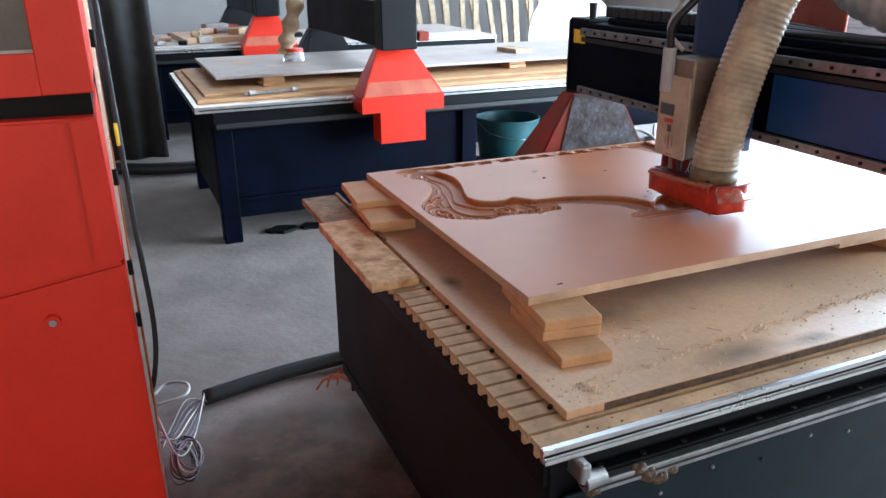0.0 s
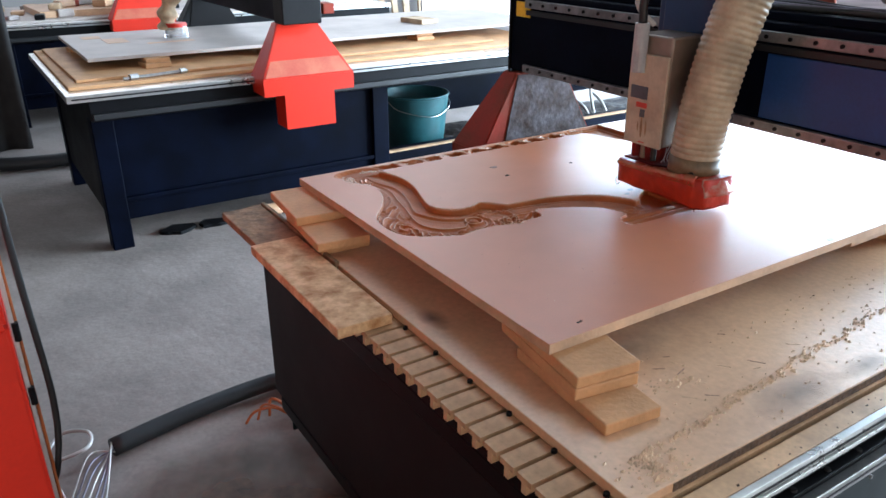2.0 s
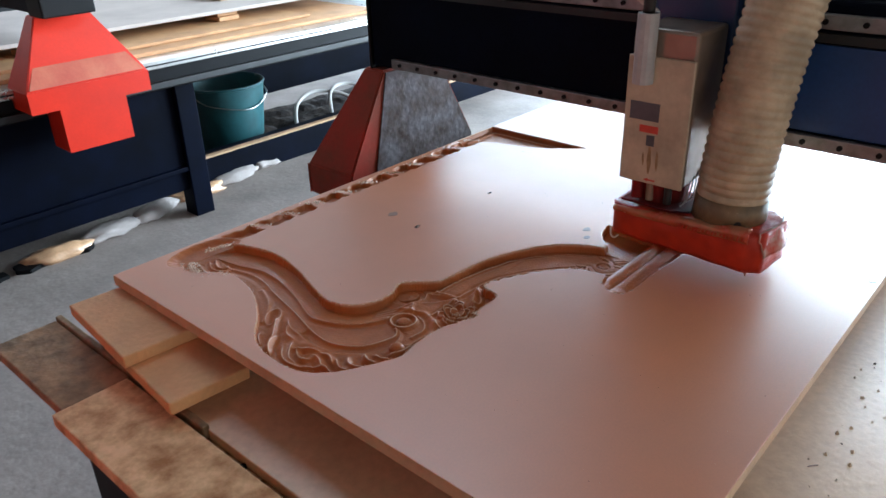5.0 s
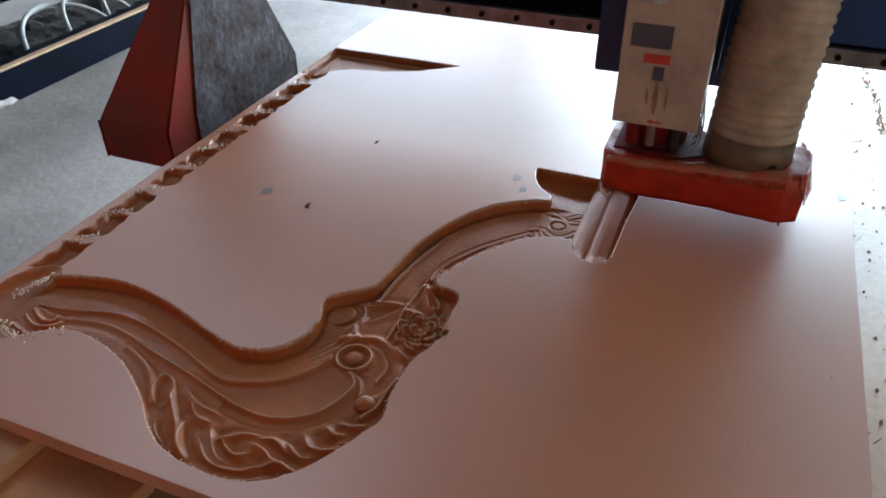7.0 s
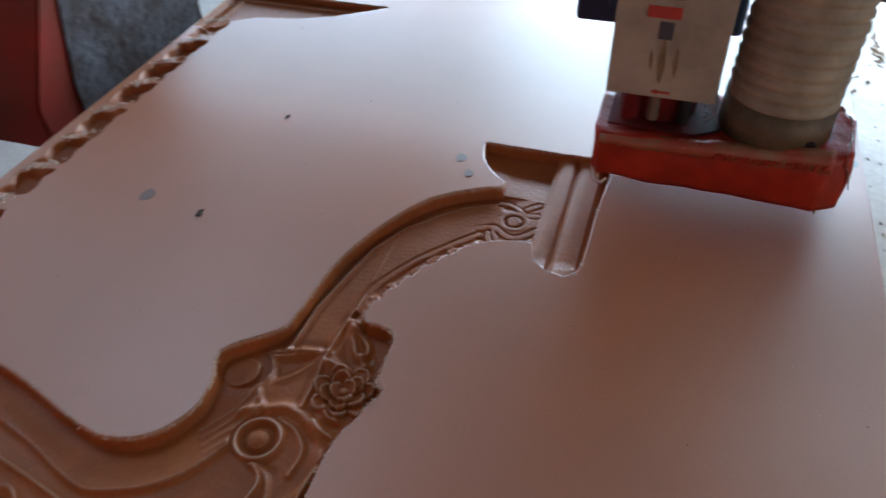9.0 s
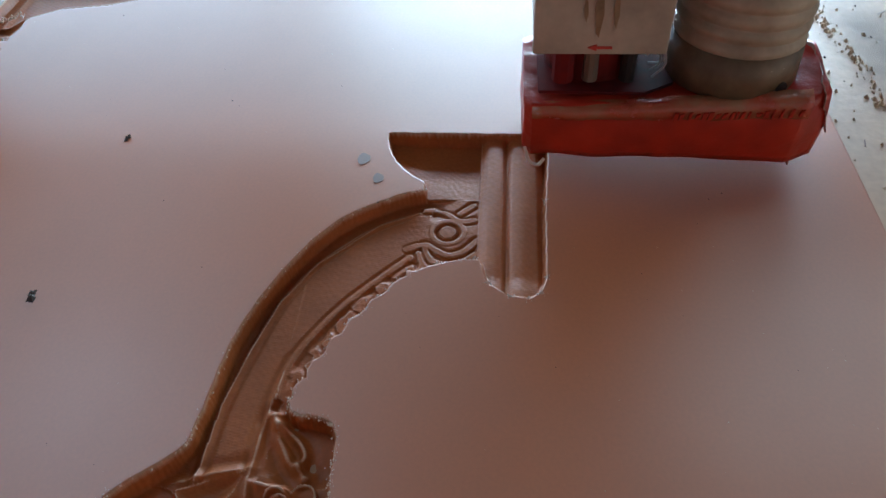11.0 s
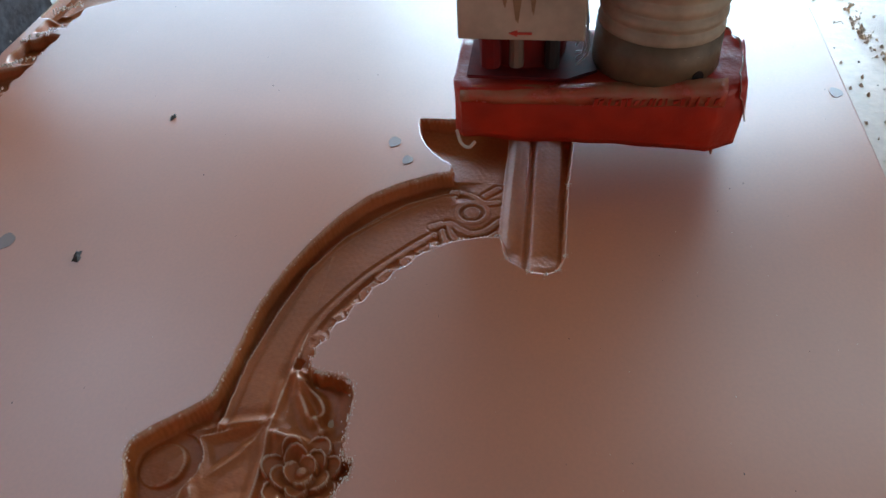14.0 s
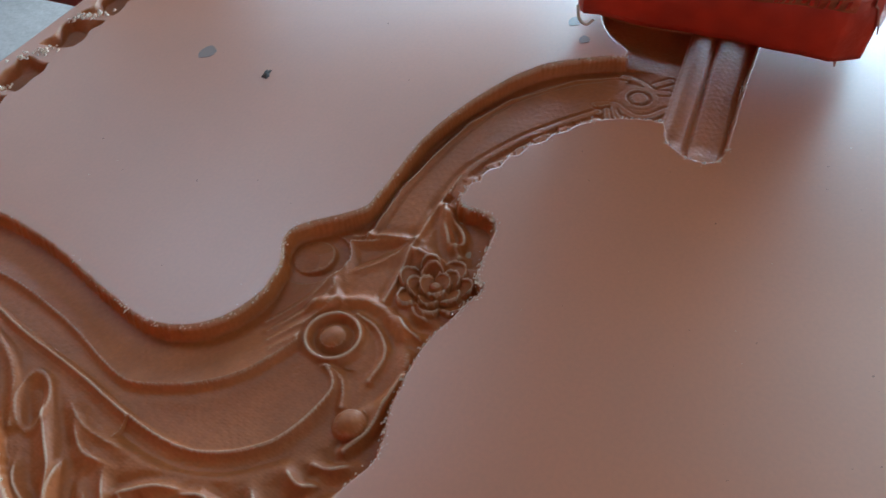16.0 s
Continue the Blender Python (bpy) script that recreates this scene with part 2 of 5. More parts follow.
def box(x0, x1, y0, y1, z0, z1, bevel=0.0, bm=None, turn=0.0):
    bm = bm or bmesh.new()
    c = Vector(((x0 + x1) / 2, (y0 + y1) / 2, (z0 + z1) / 2))
    m = Matrix.Translation(c) @ Matrix.Rotation(radians(turn), 4, "Z") @ Matrix.Diagonal((x1 - x0, y1 - y0, z1 - z0, 1))
    made = bmesh.ops.create_cube(bm, size=1, matrix=m)["verts"]
    if bevel:
        edges = list({e for v in made for e in v.link_edges})
        bmesh.ops.bevel(bm, geom=edges, offset=bevel, segments=2, affect="EDGES", profile=0.5)
    return bm


def cyl(p0, p1, r0, r1=None, seg=20, bm=None, caps=True):
    bm = bm or bmesh.new()
    p0, p1 = Vector(p0), Vector(p1)
    q = (p1 - p0).to_track_quat("Z", "Y").to_matrix().to_4x4()
    m = Matrix.Translation((p0 + p1) / 2) @ q
    bmesh.ops.create_cone(bm, cap_ends=caps, segments=seg, radius1=r0, radius2=r0 if r1 is None else r1, depth=(p1 - p0).length, matrix=m)
    return bm


def prism(points, axis, a, b, bevel=0.0, bm=None):
    """A flat outline pushed along an axis from a to b."""
    bm = bm or bmesh.new()
    def at(p, d):
        return {"x": (d, p[0], p[1]), "y": (p[0], d, p[1]), "z": (p[0], p[1], d)}[axis]
    lo = [bm.verts.new(at(p, a)) for p in points]
    hi = [bm.verts.new(at(p, b)) for p in points]
    n = len(points)
    bm.faces.new(lo), bm.faces.new(hi)
    for i in range(n):
        bm.faces.new((lo[i], lo[(i + 1) % n], hi[(i + 1) % n], hi[i]))
    if bevel:
        bmesh.ops.bevel(bm, geom=bm.edges[:], offset=bevel, segments=2, affect="EDGES")
    return bm


def curve(points, steps=8):
    """A smooth run of points through the given ones."""
    p = [Vector(q) for q in points]
    p = [2 * p[0] - p[1]] + p + [2 * p[-1] - p[-2]]
    out = []
    for i in range(1, len(p) - 2):
        for k in range(steps):
            t = k / steps
            out.append(0.5 * ((2 * p[i]) + (p[i + 1] - p[i - 1]) * t + (2 * p[i - 1] - 5 * p[i] + 4 * p[i + 1] - p[i + 2]) * t * t
                              + (3 * p[i] - p[i - 1] - 3 * p[i + 1] + p[i + 2]) * t ** 3))
    out.append(p[-2])
    return out


def tube(points, radius, seg=12, bm=None):
    """A round tube along points; radius is a number or one for each point."""
    bm = bm or bmesh.new()
    pts = [Vector(p) for p in points]
    rad = radius if isinstance(radius, (list, tuple)) else [radius] * len(pts)
    side = None
    rings = []
    for i, p in enumerate(pts):
        d = (pts[min(i + 1, len(pts) - 1)] - pts[max(i - 1, 0)]).normalized()
        if side is None:
            side = d.orthogonal().normalized()
        side = (side - d * side.dot(d)).normalized()
        up = d.cross(side)
        rings.append([bm.verts.new(p + rad[i] * (math.cos(a) * side + math.sin(a) * up)) for a in (2 * math.pi * k / seg for k in range(seg))])
    for a, b in zip(rings, rings[1:]):
        for k in range(seg):
            bm.faces.new((a[k], a[(k + 1) % seg], b[(k + 1) % seg], b[k]))
    bm.faces.new(rings[0]), bm.faces.new(rings[-1])
    return bm


# ---- the hall ----
floor = tagged(part("floor", box(-60, 60, -60, 60, -0.3, 0), CONCRETE), "dusty grey concrete workshop floor", "floor", kind="structure")
bm = box(-6, 9, 9.0, 9.2, 0, 2.15)
box(-6, 9, 9.0, 9.2, 5.25, 6, bm=bm)
box(-6, -2.35, 9.0, 9.2, 2.15, 5.25, bm=bm)
box(6.35, 9, 9.0, 9.2, 2.15, 5.25, bm=bm)
tagged(part("wall_north", bm, PLASTER), "pale plastered hall wall with a high window band", "wall", kind="structure")
tagged(part("wall_west", box(-6.2, -6, -5.2, 9.2, 0, 6), PLASTER), "pale plastered hall wall", "wall", kind="structure")
bm = box(6.5, 6.7, -5.2, -2.72, 0, 6)
box(6.5, 6.7, 7.02, 9.2, 0, 6, bm=bm)
box(6.5, 6.7, 1.72, 2.18, 0, 3.22, bm=bm)
box(6.5, 6.7, -2.72, 7.02, 3.22, 6, bm=bm)
tagged(part("wall_east", bm, PLASTER), "pale hall wall with two tall open gates", "wall", kind="structure")
bm = box(-6, -4.6, -5.2, -5.0, 0, 6)
box(0.2, 6.7, -5.2, -5.0, 0, 6, bm=bm)
box(-4.6, 0.2, -5.2, -5.0, 3.6, 6, bm=bm)
tagged(part("wall_south", bm, PLASTER), "pale hall wall with an open gate", "wall", kind="structure")
bm = box(-6.2, 1.78, -5.2, 9.2, 6.0, 6.2)
box(4.42, 6.7, -1.58, 9.2, 6.0, 6.2, bm=bm)
box(1.78, 4.42, -1.58, 2.68, 6.0, 6.2, bm=bm)
box(1.78, 4.42, 4.92, 9.2, 6.0, 6.2, bm=bm)
box(1.78, 6.7, -5.2, -4.42, 6.0, 6.2, bm=bm)
box(1.78, 3.08, -4.42, -1.58, 6.0, 6.2, bm=bm)
box(6.32, 6.7, -4.42, -1.58, 6.0, 6.2, bm=bm)
tagged(part("ceiling", bm, ROOF), "dull brown sheet roof with two openings added for the roof fills", "ceiling", kind="structure")


# ---- routers: feet, beams, beds ----
def foot(parent, y, out, cx, red, inner):
    """A boxed gantry foot: its outer face slopes out downwards to a short upright band, with a tab below. out: +1 or -1 in y."""
    zt, zs, zb, zk = 1.05, 0.80, 0.715, 0.54
    top, low, tab = (-0.105, 0.105), (-0.24, 0.25), (-0.135, 0.135)
    bm = bmesh.new()
    def ring(x, d, z):
        return [bm.verts.new((cx + x[0], y, z)), bm.verts.new((cx + x[1], y, z)), bm.verts.new((cx + x[1], y + out * d, z)), bm.verts.new((cx + x[0], y + out * d, z))]
    a, b, c = ring(top, 0.07, zt), ring(low, 0.175, zs), ring(low, 0.175, zb)
    for p, q in ((a, b), (b, c)):
        for i in range(4):
            bm.faces.new((p[i], p[(i + 1) % 4], q[(i + 1) % 4], q[i]))
    bm.faces.new(a), bm.faces.new(c)
    bmesh.ops.bevel(bm, geom=bm.edges[:], offset=0.004, segments=2, affect="EDGES")
    f = part("foot", bm, red, parent, "red boxed sheet-metal gantry foot")
    o0, o1 = (y + 0.1752, y + 0.179) if out > 0 else (y - 0.179, y - 0.1752)
    plain = red is not RED
    tee = [(cx + low[0], zs - 0.002), (cx + low[1], zs - 0.002), (cx + low[1], zb), (cx + tab[1], zb), (cx + tab[1], zk), (cx + tab[0], zk), (cx + tab[0], zb), (cx + low[0], zb)]
    if plain:
        tee = [tee[0], tee[1], tee[2], tee[7]]
    part("face_plate", prism(tee, "y", o0, o1), red, f, "bright red outer face")
    m0, m1 = 0.004, 0.006
    sl = bmesh.new()
    ring2 = [(cx + top[0] + 0.008, y + out * (0.07 + m0), zt - 0.03), (cx + top[1] - 0.008, y + out * (0.07 + m0), zt - 0.03), (cx + low[1] - 0.014, y + out * (0.175 + m0 - 0.002), zs + 0.006), (cx + low[0] + 0.014, y + out * (0.175 + m0 - 0.002), zs + 0.006)]
    lo_ = [sl.verts.new(p) for p in ring2]
    hi_ = [sl.verts.new((p[0], p[1] - out * 0.012, p[2])) for p in ring2]
    sl.faces.new(lo_), sl.faces.new(hi_)
    for i in range(4):
        sl.faces.new((lo_[i], lo_[(i + 1) % 4], hi_[(i + 1) % 4], hi_[i]))
    if red is RED:
        part("slope_dust", sl, DUSTRED, f, "dusty pale red sloping face")
    else:
        sl.free()
    if not plain:
        part("tab", box(cx + tab[0], cx + tab[1], y + out * 0.04 if out > 0 else y - 0.175, y + 0.175 if out > 0 else y - 0.04, zk, zb + 0.002, 0.004), red, f)
    d = 0.004 * out
    pts = [(cx + top[0] + 0.006, zt - 0.006), (cx + top[1] - 0.006, zt - 0.006), (cx + low[1] - 0.008, zs), (cx + low[1] - 0.008, zb + 0.01), (cx + low[0] + 0.09, zb + 0.01), (cx + low[0] + 0.09, zs)]
    part("inner_plate", prism(pts, "y", y, y - d), inner, f, "dusty grey inner plate")
    return f


def rail_with_bolts(parent, x0, x1, y0, y1, z0, z1, n, along, face):
    r = part("rail", box(x0, x1, y0, y1, z0, z1, 0.002), RAILDULL if along == "y" else STEEL, parent, "steel guide rail")
    for i in range(n):
        t = (i + 0.5) / n
        if along == "y":
            y = y0 + (y1 - y0) * t
            p, q = (face, y, (z0 + z1) / 2), (face - 0.004, y, (z0 + z1) / 2)
        else:
            x = x0 + (x1 - x0) * t
            p, q = (x, face, (z0 + z1) / 2), (x, face - 0.004, (z0 + z1) / 2)
        part("bolt", cyl(p, q, 0.0048, seg=8), BLACK, r)
    return r


def gantry(name, label, y_near, y_far, cx, red, inner, detail=True, far=None):
    g = thing(name, label, "router gantry")
    x0, x1 = cx - 0.10, cx + 0.13
    beam = part("beam", box(x0, x1, y_near - 0.02, y_far + 0.02, 1.058, 1.305, 0.006), NAVY, g, "navy painted steel beam")
    part("end_plate", box(x0 - 0.004, x1 + 0.004, y_far + 0.022, y_far + 0.03, 1.05, 1.31, 0.002), BLACK, g)
    part("end_plate", box(x0 - 0.004, x1 + 0.004, y_near - 0.03, y_near - 0.022, 1.05, 1.31, 0.002), BLACK, g)
    if detail:
        rail_with_bolts(beam, x0 - 0.014, x0, y_near + 0.06, y_far - 0.06, 1.062, 1.086, 26, "y", x0 - 0.014)
        rail_with_bolts(beam, x0 - 0.014, x0, y_near + 0.06, y_far - 0.06, 1.262, 1.286, 26, "y", x0 - 0.014)
        part("rack", box(x0 - 0.008, x0, y_near + 0.06, y_far - 0.06, 1.24, 1.255), RUBBER, beam, "dark toothed rack")
    foot(g, y_far - 0.02, 1, cx + 0.0, far or red, far or inner)
    foot(g, y_near + 0.02, -1, cx + 0.0, red, inner)
    return g, x0, x1


GX = 0.98
g1, bx0, bx1 = gantry("cnc_gantry", "navy router gantry with red feet straddling the bed", -0.45, 1.24, GX, REDBROWN, GREYPLATE)
part("sticker", box(bx0 - 0.003, bx0, 1.165, 1.235, 1.232, 1.278), YELLOW, g1, "yellow warning sticker")
part("cap", box(bx0 - 0.002, bx1, 1.15, 1.262, 1.306, 1.318, 0.003), BLACK, g1)
for i in range(13):
    y = 0.56 + i * 0.043
    part("chain_link", box(bx0 + 0.04, bx0 + 0.115, y, y + 0.038, 1.325, 1.362, 0.005), RUBBER, g1)
# Thin plate that paints the beam's brighter, hazy end in a lighter blue.
part("lit_beam_face", box(bx0 - 0.004, bx0, -0.45, 0.30, 1.09, 1.236, 0.001), LITBLUE, g1, "lighter blue plate painting the lit end of the beam")
for k in range(5):
    c = curve([(bx0 + 0.05 + 0.02 * k, 0.58, 1.335), (bx0 + 0.045 + 0.018 * k, 0.40, 1.332 + 0.004 * k), (bx0 + 0.06 + 0.016 * k, 0.15, 1.333), (bx0 + 0.05 + 0.02 * k, -0.15, 1.334 + 0.003 * k), (bx0 + 0.05 + 0.02 * k, -0.44, 1.333)])
    part("cable", tube(c, 0.007, 8), WIREGREY if k % 2 else RUBBER, g1, "dark cable on the tray", True)
part("chain_tray", box(bx0 + 0.03, bx0 + 0.125, -0.42, 1.08, 1.306, 1.324, 0.002), NAVY, g1, "bent navy cable tray")
part("knob", cyl((bx0 + 0.03, 1.17, 1.318), (bx0 + 0.03, 1.17, 1.37), 0.012, 0.016), RUBBER, g1, "black knob")


# ---- the near router's bed ----
bed = thing("router_bed", "dark steel router bed with a slotted, dusty top", "router bed")
PITCH, BX0, BX1 = 0.0405, -0.150, 2.55
bars = 31
mesh = None
for i in range(bars):
    y = -0.3095 + i * PITCH
    w = PITCH - 0.0085
    if mesh is None:
        prof = [(0, 0.8), (w, 0.8), (w, 0.790), (w - 0.011, 0.790), (w - 0.011, 0.772), (0.011, 0.772), (0.011, 0.790), (0, 0.790)]
        s = part("slat", prism(prof, "x", BX0, BX1), SLAT, bed)
        mesh = s.data
    else:
        s = new("slat", mesh)
        s.parent = bed
    s.location.y = y
part("deck", box(BX0 + 0.02, BX1, -0.31, 0.945, 0.745, 0.767), BLACK, bed)
edge = part("edge_profile", box(BX0 - 0.002, BX1, -0.3225, -0.3110, 0.777, 0.8008, 0.001), ALU, bed, "bright aluminium edge profile")
part("edge_groove", box(BX0 - 0.001, BX1, -0.3235, -0.3224, 0.7875, 0.7915), BLACK, edge)
part("edge_lip", box(BX0 - 0.001, BX1, -0.3285, -0.3226, 0.777, 0.7845, 0.001), ALU, edge, "polished lower lip")
part("end_panel", box(-0.122, -0.112, -0.28, 0.99, 0.30, 0.744), ENDPANEL, bed, "charcoal end panel")
part("end_beam", box(-0.13, -0.02, -0.29, 0.95, 0.70, 0.744, 0.004), BLACK, bed)
part("side_beam", box(-0.12, BX1, -0.296, -0.21, 0.62, 0.7445, 0.004), BLACK, bed)
part("side_beam", box(-0.12, BX1, 0.86, 0.94, 0.62, 0.743, 0.004), BLACK, bed)
panel = part("side_panel", box(-0.10, BX1, -0.312, -0.303, 0.18, 0.69, 0.003), TEAL, bed, "dark teal side panel")
part("side_panel", box(-0.10, BX1, 0.941, 0.95, 0.18, 0.69, 0.003), TEAL, bed)
rb = random.Random(3)
for k in range(22):
    x, z = -0.02 + 0.118 * k + rb.uniform(-0.01, 0.01), 0.655 - 0.02 * (k % 2)
    part("bolt", cyl((x, -0.311, z), (x, -0.3155, z), 0.0042, 0.0036, 8), STEEL if k % 3 else RUBBER, panel)
for x in (0.13, 1.2, 2.44):
    for y in (-0.30, 0.84):
        part("leg", box(x, x + 0.09, y, y + 0.09, 0.0, 0.62, 0.004), BLACK, bed)
# Black panel added to stand in for the darkness under the bed.
part("underbed_shade", box(0.11, 0.12, -0.21, 0.92, 0.0, 0.62), BLACK, bed, "black panel standing in for shade under the bed")
part("skirt", box(-0.125, -0.02, -0.29, 0.95, 0.26, 0.30, 0.004), BLACK, bed, "black lower cross beam")
part("rail_bed", box(-0.07, BX1, -0.3165, -0.2965, 0.692, 0.7265, 0.002), BLACK, bed, "oily black rail seat")
rail = part("rail", box(-0.065, BX1, -0.3335, -0.3168, 0.6985, 0.7205, 0.002), STEEL, bed, "polished steel guide rail")
part("rail_groove", box(-0.064, BX1, -0.3345, -0.3334, 0.7075, 0.7115), RUBBER, rail)
for k in range(30):
    x = -0.03 + 0.0865 * k
    part("bolt", cyl((x, -0.3065, 0.7262), (x, -0.3065, 0.7305), 0.0055, 0.005, 8), RUBBER, rail)
stop = part("bracket", cyl((-0.088, -0.340, 0.738), (-0.048, -0.340, 0.738), 0.017, 0.014), STEEL, bed, "worn steel stop bracket")
part("bracket_hole", cyl((-0.091, -0.340, 0.738), (-0.0878, -0.340, 0.738), 0.009, seg=14), RUBBER, stop)
part("bracket", box(-0.098, -0.080, -0.352, -0.300, 0.738, 0.776, 0.005), STEEL, bed)
for k, (x, z, r) in enumerate(((0.052, 0.704, 0.013), (0.078, 0.690, 0.012), (0.105, 0.696, 0.009), (-0.058, 0.702, 0.009), (0.030, 0.721, 0.010))):
    bm = bmesh.new()
    bmesh.ops.create_icosphere(bm, subdivisions=3, radius=r)
    for v in bm.verts:
        f = 1 + 0.6 * noise.noise(v.co * 130 + Vector((k * 5, 0, 0)))
        v.co = Vector((x + v.co.x * 1.3 * f, -0.331 + v.co.y * 0.6 * f, z + v.co.z * f))
    part("grease_lump", bm, FLOORDUST_LUMP, bed, "brown lump of grease and dust", True)

# spoilboard and supports
sp = part("spoilboard", box(-0.075, 2.4, -0.264, 0.93, 0.8012, 0.8185, 0.0015), SPOIL)
tagged(sp, "dusty tan MDF spoilboard clamped on the slotted bed", "spoilboard")
for g, gx, gy, rx, ry in GRIME:
    o = part("grime_patch", box(max(gx - rx, -0.074), gx + rx, max(gy - ry, -0.263), gy + ry, 0.8180, 0.8188), g, sp, "smeared grey grime")
part("worn_edge", box(0.0, 2.39, -0.2652, -0.2638, 0.8022, 0.8162), FLOORDUST_LUMP, sp, "blackened worn edge")
rs = random.Random(12)
for k in range(26):
    x, y, a, n = rs.uniform(0.15, 1.5), rs.uniform(-0.2, -0.02), rs.uniform(-1.2, 0.3), rs.uniform(0.01, 0.03)
    part("scratch", prism([(x, y), (x + n * math.cos(a), y + n * math.sin(a)), (x + n * math.cos(a) - 0.0012 * math.sin(a), y + n * math.sin(a) + 0.0012 * math.cos(a)), (x - 0.0014 * math.sin(a), y + 0.0014 * math.cos(a))], "z", 0.8180, 0.8190), DUST if k % 3 else SPOT, sp)
for k in range(9):
    part("bolt", cyl((-0.079, -0.22 + 0.108 * k, 0.8005), (-0.079, -0.22 + 0.108 * k, 0.806), 0.005, 0.0045, 8), BLACK, sp)


def offcut(x, y, z, w, l, h, turn, label, m=BLOCK):
    bm = box(-w / 2, w / 2, -l / 2, l / 2, 0, h, 0.0025)
    o = part("offcut", bm, m)
    o.matrix_basis = pose(x, y, z, 0, 0, turn)
    return tagged(o, label, "wood block", group="support blocks under the board")


offcut(0.056, -0.026, 0.8186, 0.105, 0.245, 0.0205, -6, "tan MDF offcut lying on the spoilboard")
offcut(0.069, 0.036, 0.8393, 0.118, 0.24, 0.0205, -9, "tan MDF offcut stacked under the board corner")
offcut(0.070, 0.038, 0.8599, 0.118, 0.24, 0.0205, -8, "top MDF offcut that carries the board corner")
offcut(-0.020, 0.80, 0.8186, 0.12, 0.24, 0.0205, -3, "tan MDF offcut lying on the spoilboard")
offcut(-0.032, 0.770, 0.8393, 0.125, 0.235, 0.0205, -5, "tan MDF offcut stacked under the board corner")
offcut(-0.030, 0.885, 0.8599, 0.125, 0.215, 0.0205, -5, "top MDF offcut that carries the board corner")
offcut(1.17, 0.06, 0.8624, 0.62, 0.10, 0.0182, 0, "pale batten under the long edge of the board", EDGE)
offcut(1.12, 0.08, 0.8186, 0.10, 0.13, 0.0437, 4, "pale offcut under the batten", BLOCK)
offcut(1.95, 0.1, 0.8186, 0.12, 0.2, 0.0619, 0, "offcut under the far end of the board")
offcut(1.95, 0.85, 0.8186, 0.12, 0.2, 0.0619, 0, "offcut under the far end of the board")
pl = tagged(part("chip_plank", box(-0.205, -0.09, 0.35, 0.815, 0.8012, 0.824, 0.002), OSB), "mottled yellow chipboard strip on the bed's end", "plank")
tagged(part("worn_plank", box(-0.19, -0.085, 0.818, 1.075, 0.8012, 0.821, 0.002), DARKPLANK), "dark worn plank strip overhanging the bed", "plank")
tagged(part("worn_plank", box(-0.083, -0.072, 0.62, 1.08, 0.8012, 0.826, 0.002), DARKPLANK), "narrow worn strip beside the spoilboard", "plank")

# ---- the carved board ----
ZB, LX, LY, TH = 0.9, 2.05, 1.0, 0.0185
UPPER = [(0.205, 0.945), (0.217, 0.907), (0.227, 0.85), (0.215, 0.773), (0.188, 0.69), (0.179, 0.645), (0.192, 0.61), (0.223, 0.589), (0.258, 0.588),
         (0.282, 0.598), (0.300, 0.594), (0.333, 0.557), (0.361, 0.55), (0.438, 0.542), (0.513, 0.516), (0.571, 0.479), (0.603, 0.432), (0.612, 0.407)]
LOWER = [(0.524, 0.352), (0.521, 0.375), (0.505, 0.408), (0.445, 0.455), (0.380, 0.485), (0.366, 0.478), (0.365, 0.468), (0.361, 0.454), (0.348, 0.447), (0.315, 0.4455), (0.298, 0.443), (0.294, 0.437), (0.283, 0.436), (0.276, 0.441),
         (0.256, 0.447), (0.229, 0.456), (0.180, 0.457), (0.154, 0.452), (0.13, 0.455), (0.052, 0.499), (0.022, 0.555), (0.033, 0.64), (0.083, 0.707), (0.120, 0.775), (0.129, 0.85), (0.09, 0.91), (0.10, 0.95)]
UP = np.array([p[:] for p in curve([(*p, 0) for p in UPPER], 10)])[:, :2]
LO = np.array([p[:] for p in curve([(*p, 0) for p in LOWER], 10)])[:, :2]
DISC = np.array([(0.700 - 0.088 * math.cos(a), 0.362 + 0.088 * math.sin(a)) for a in np.linspace(0.55, math.pi / 2, 16)])
STRIP = np.array([(0.700, 0.286), (0.60, 0.292), (0.505, 0.294), (0.487, 0.299), (0.481, 0.31), (0.483, 0.325), (0.497, 0.345)])
# small bites along the lower edge of the arm
RUN = np.concatenate([[0], np.cumsum(np.hypot(*np.diff(LO, axis=0).T))])
for i in range(20, 44):
    LO[i] -= np.array((0.45, 0.89)) * (0.0045 + 0.002 * math.sin(i * 1.9)) * abs(math.sin(math.pi * (RUN[i] - RUN[20]) / 0.0235)) ** 0.6 - 0.004
OUT = np.vstack([UP, DISC, STRIP, LO])


def seg_dist(X, Y, P, closed=False):
    """Distance to a run of points, and the run length at the nearest place."""
    best, where, run = np.full(X.shape, 9.0), np.zeros(X.shape), 0.0
    Q = np.vstack([P, P[:1]]) if closed else P
    for a, b in zip(Q, Q[1:]):
        d = b - a
        L = max(float(np.hypot(*d)), 1e-9)
        t = np.clip(((X - a[0]) * d[0] + (Y - a[1]) * d[1]) / L ** 2, 0, 1)
        e = np.hypot(X - a[0] - t * d[0], Y - a[1] - t * d[1])
        m = e < best
        best[m], where[m] = e[m], (run + t * L)[m]
        run += L
    return best, where


def inside(X, Y, P):
    r = np.zeros(X.shape, bool)
    for a, b in zip(P, np.roll(P, -1, axis=0)):
        m = ((a[1] > Y) != (b[1] > Y)) & (X < (b[0] - a[0]) * (Y - a[1]) / (b[1] - a[1] + 1e-12) + a[0])
        r ^= m
    return r


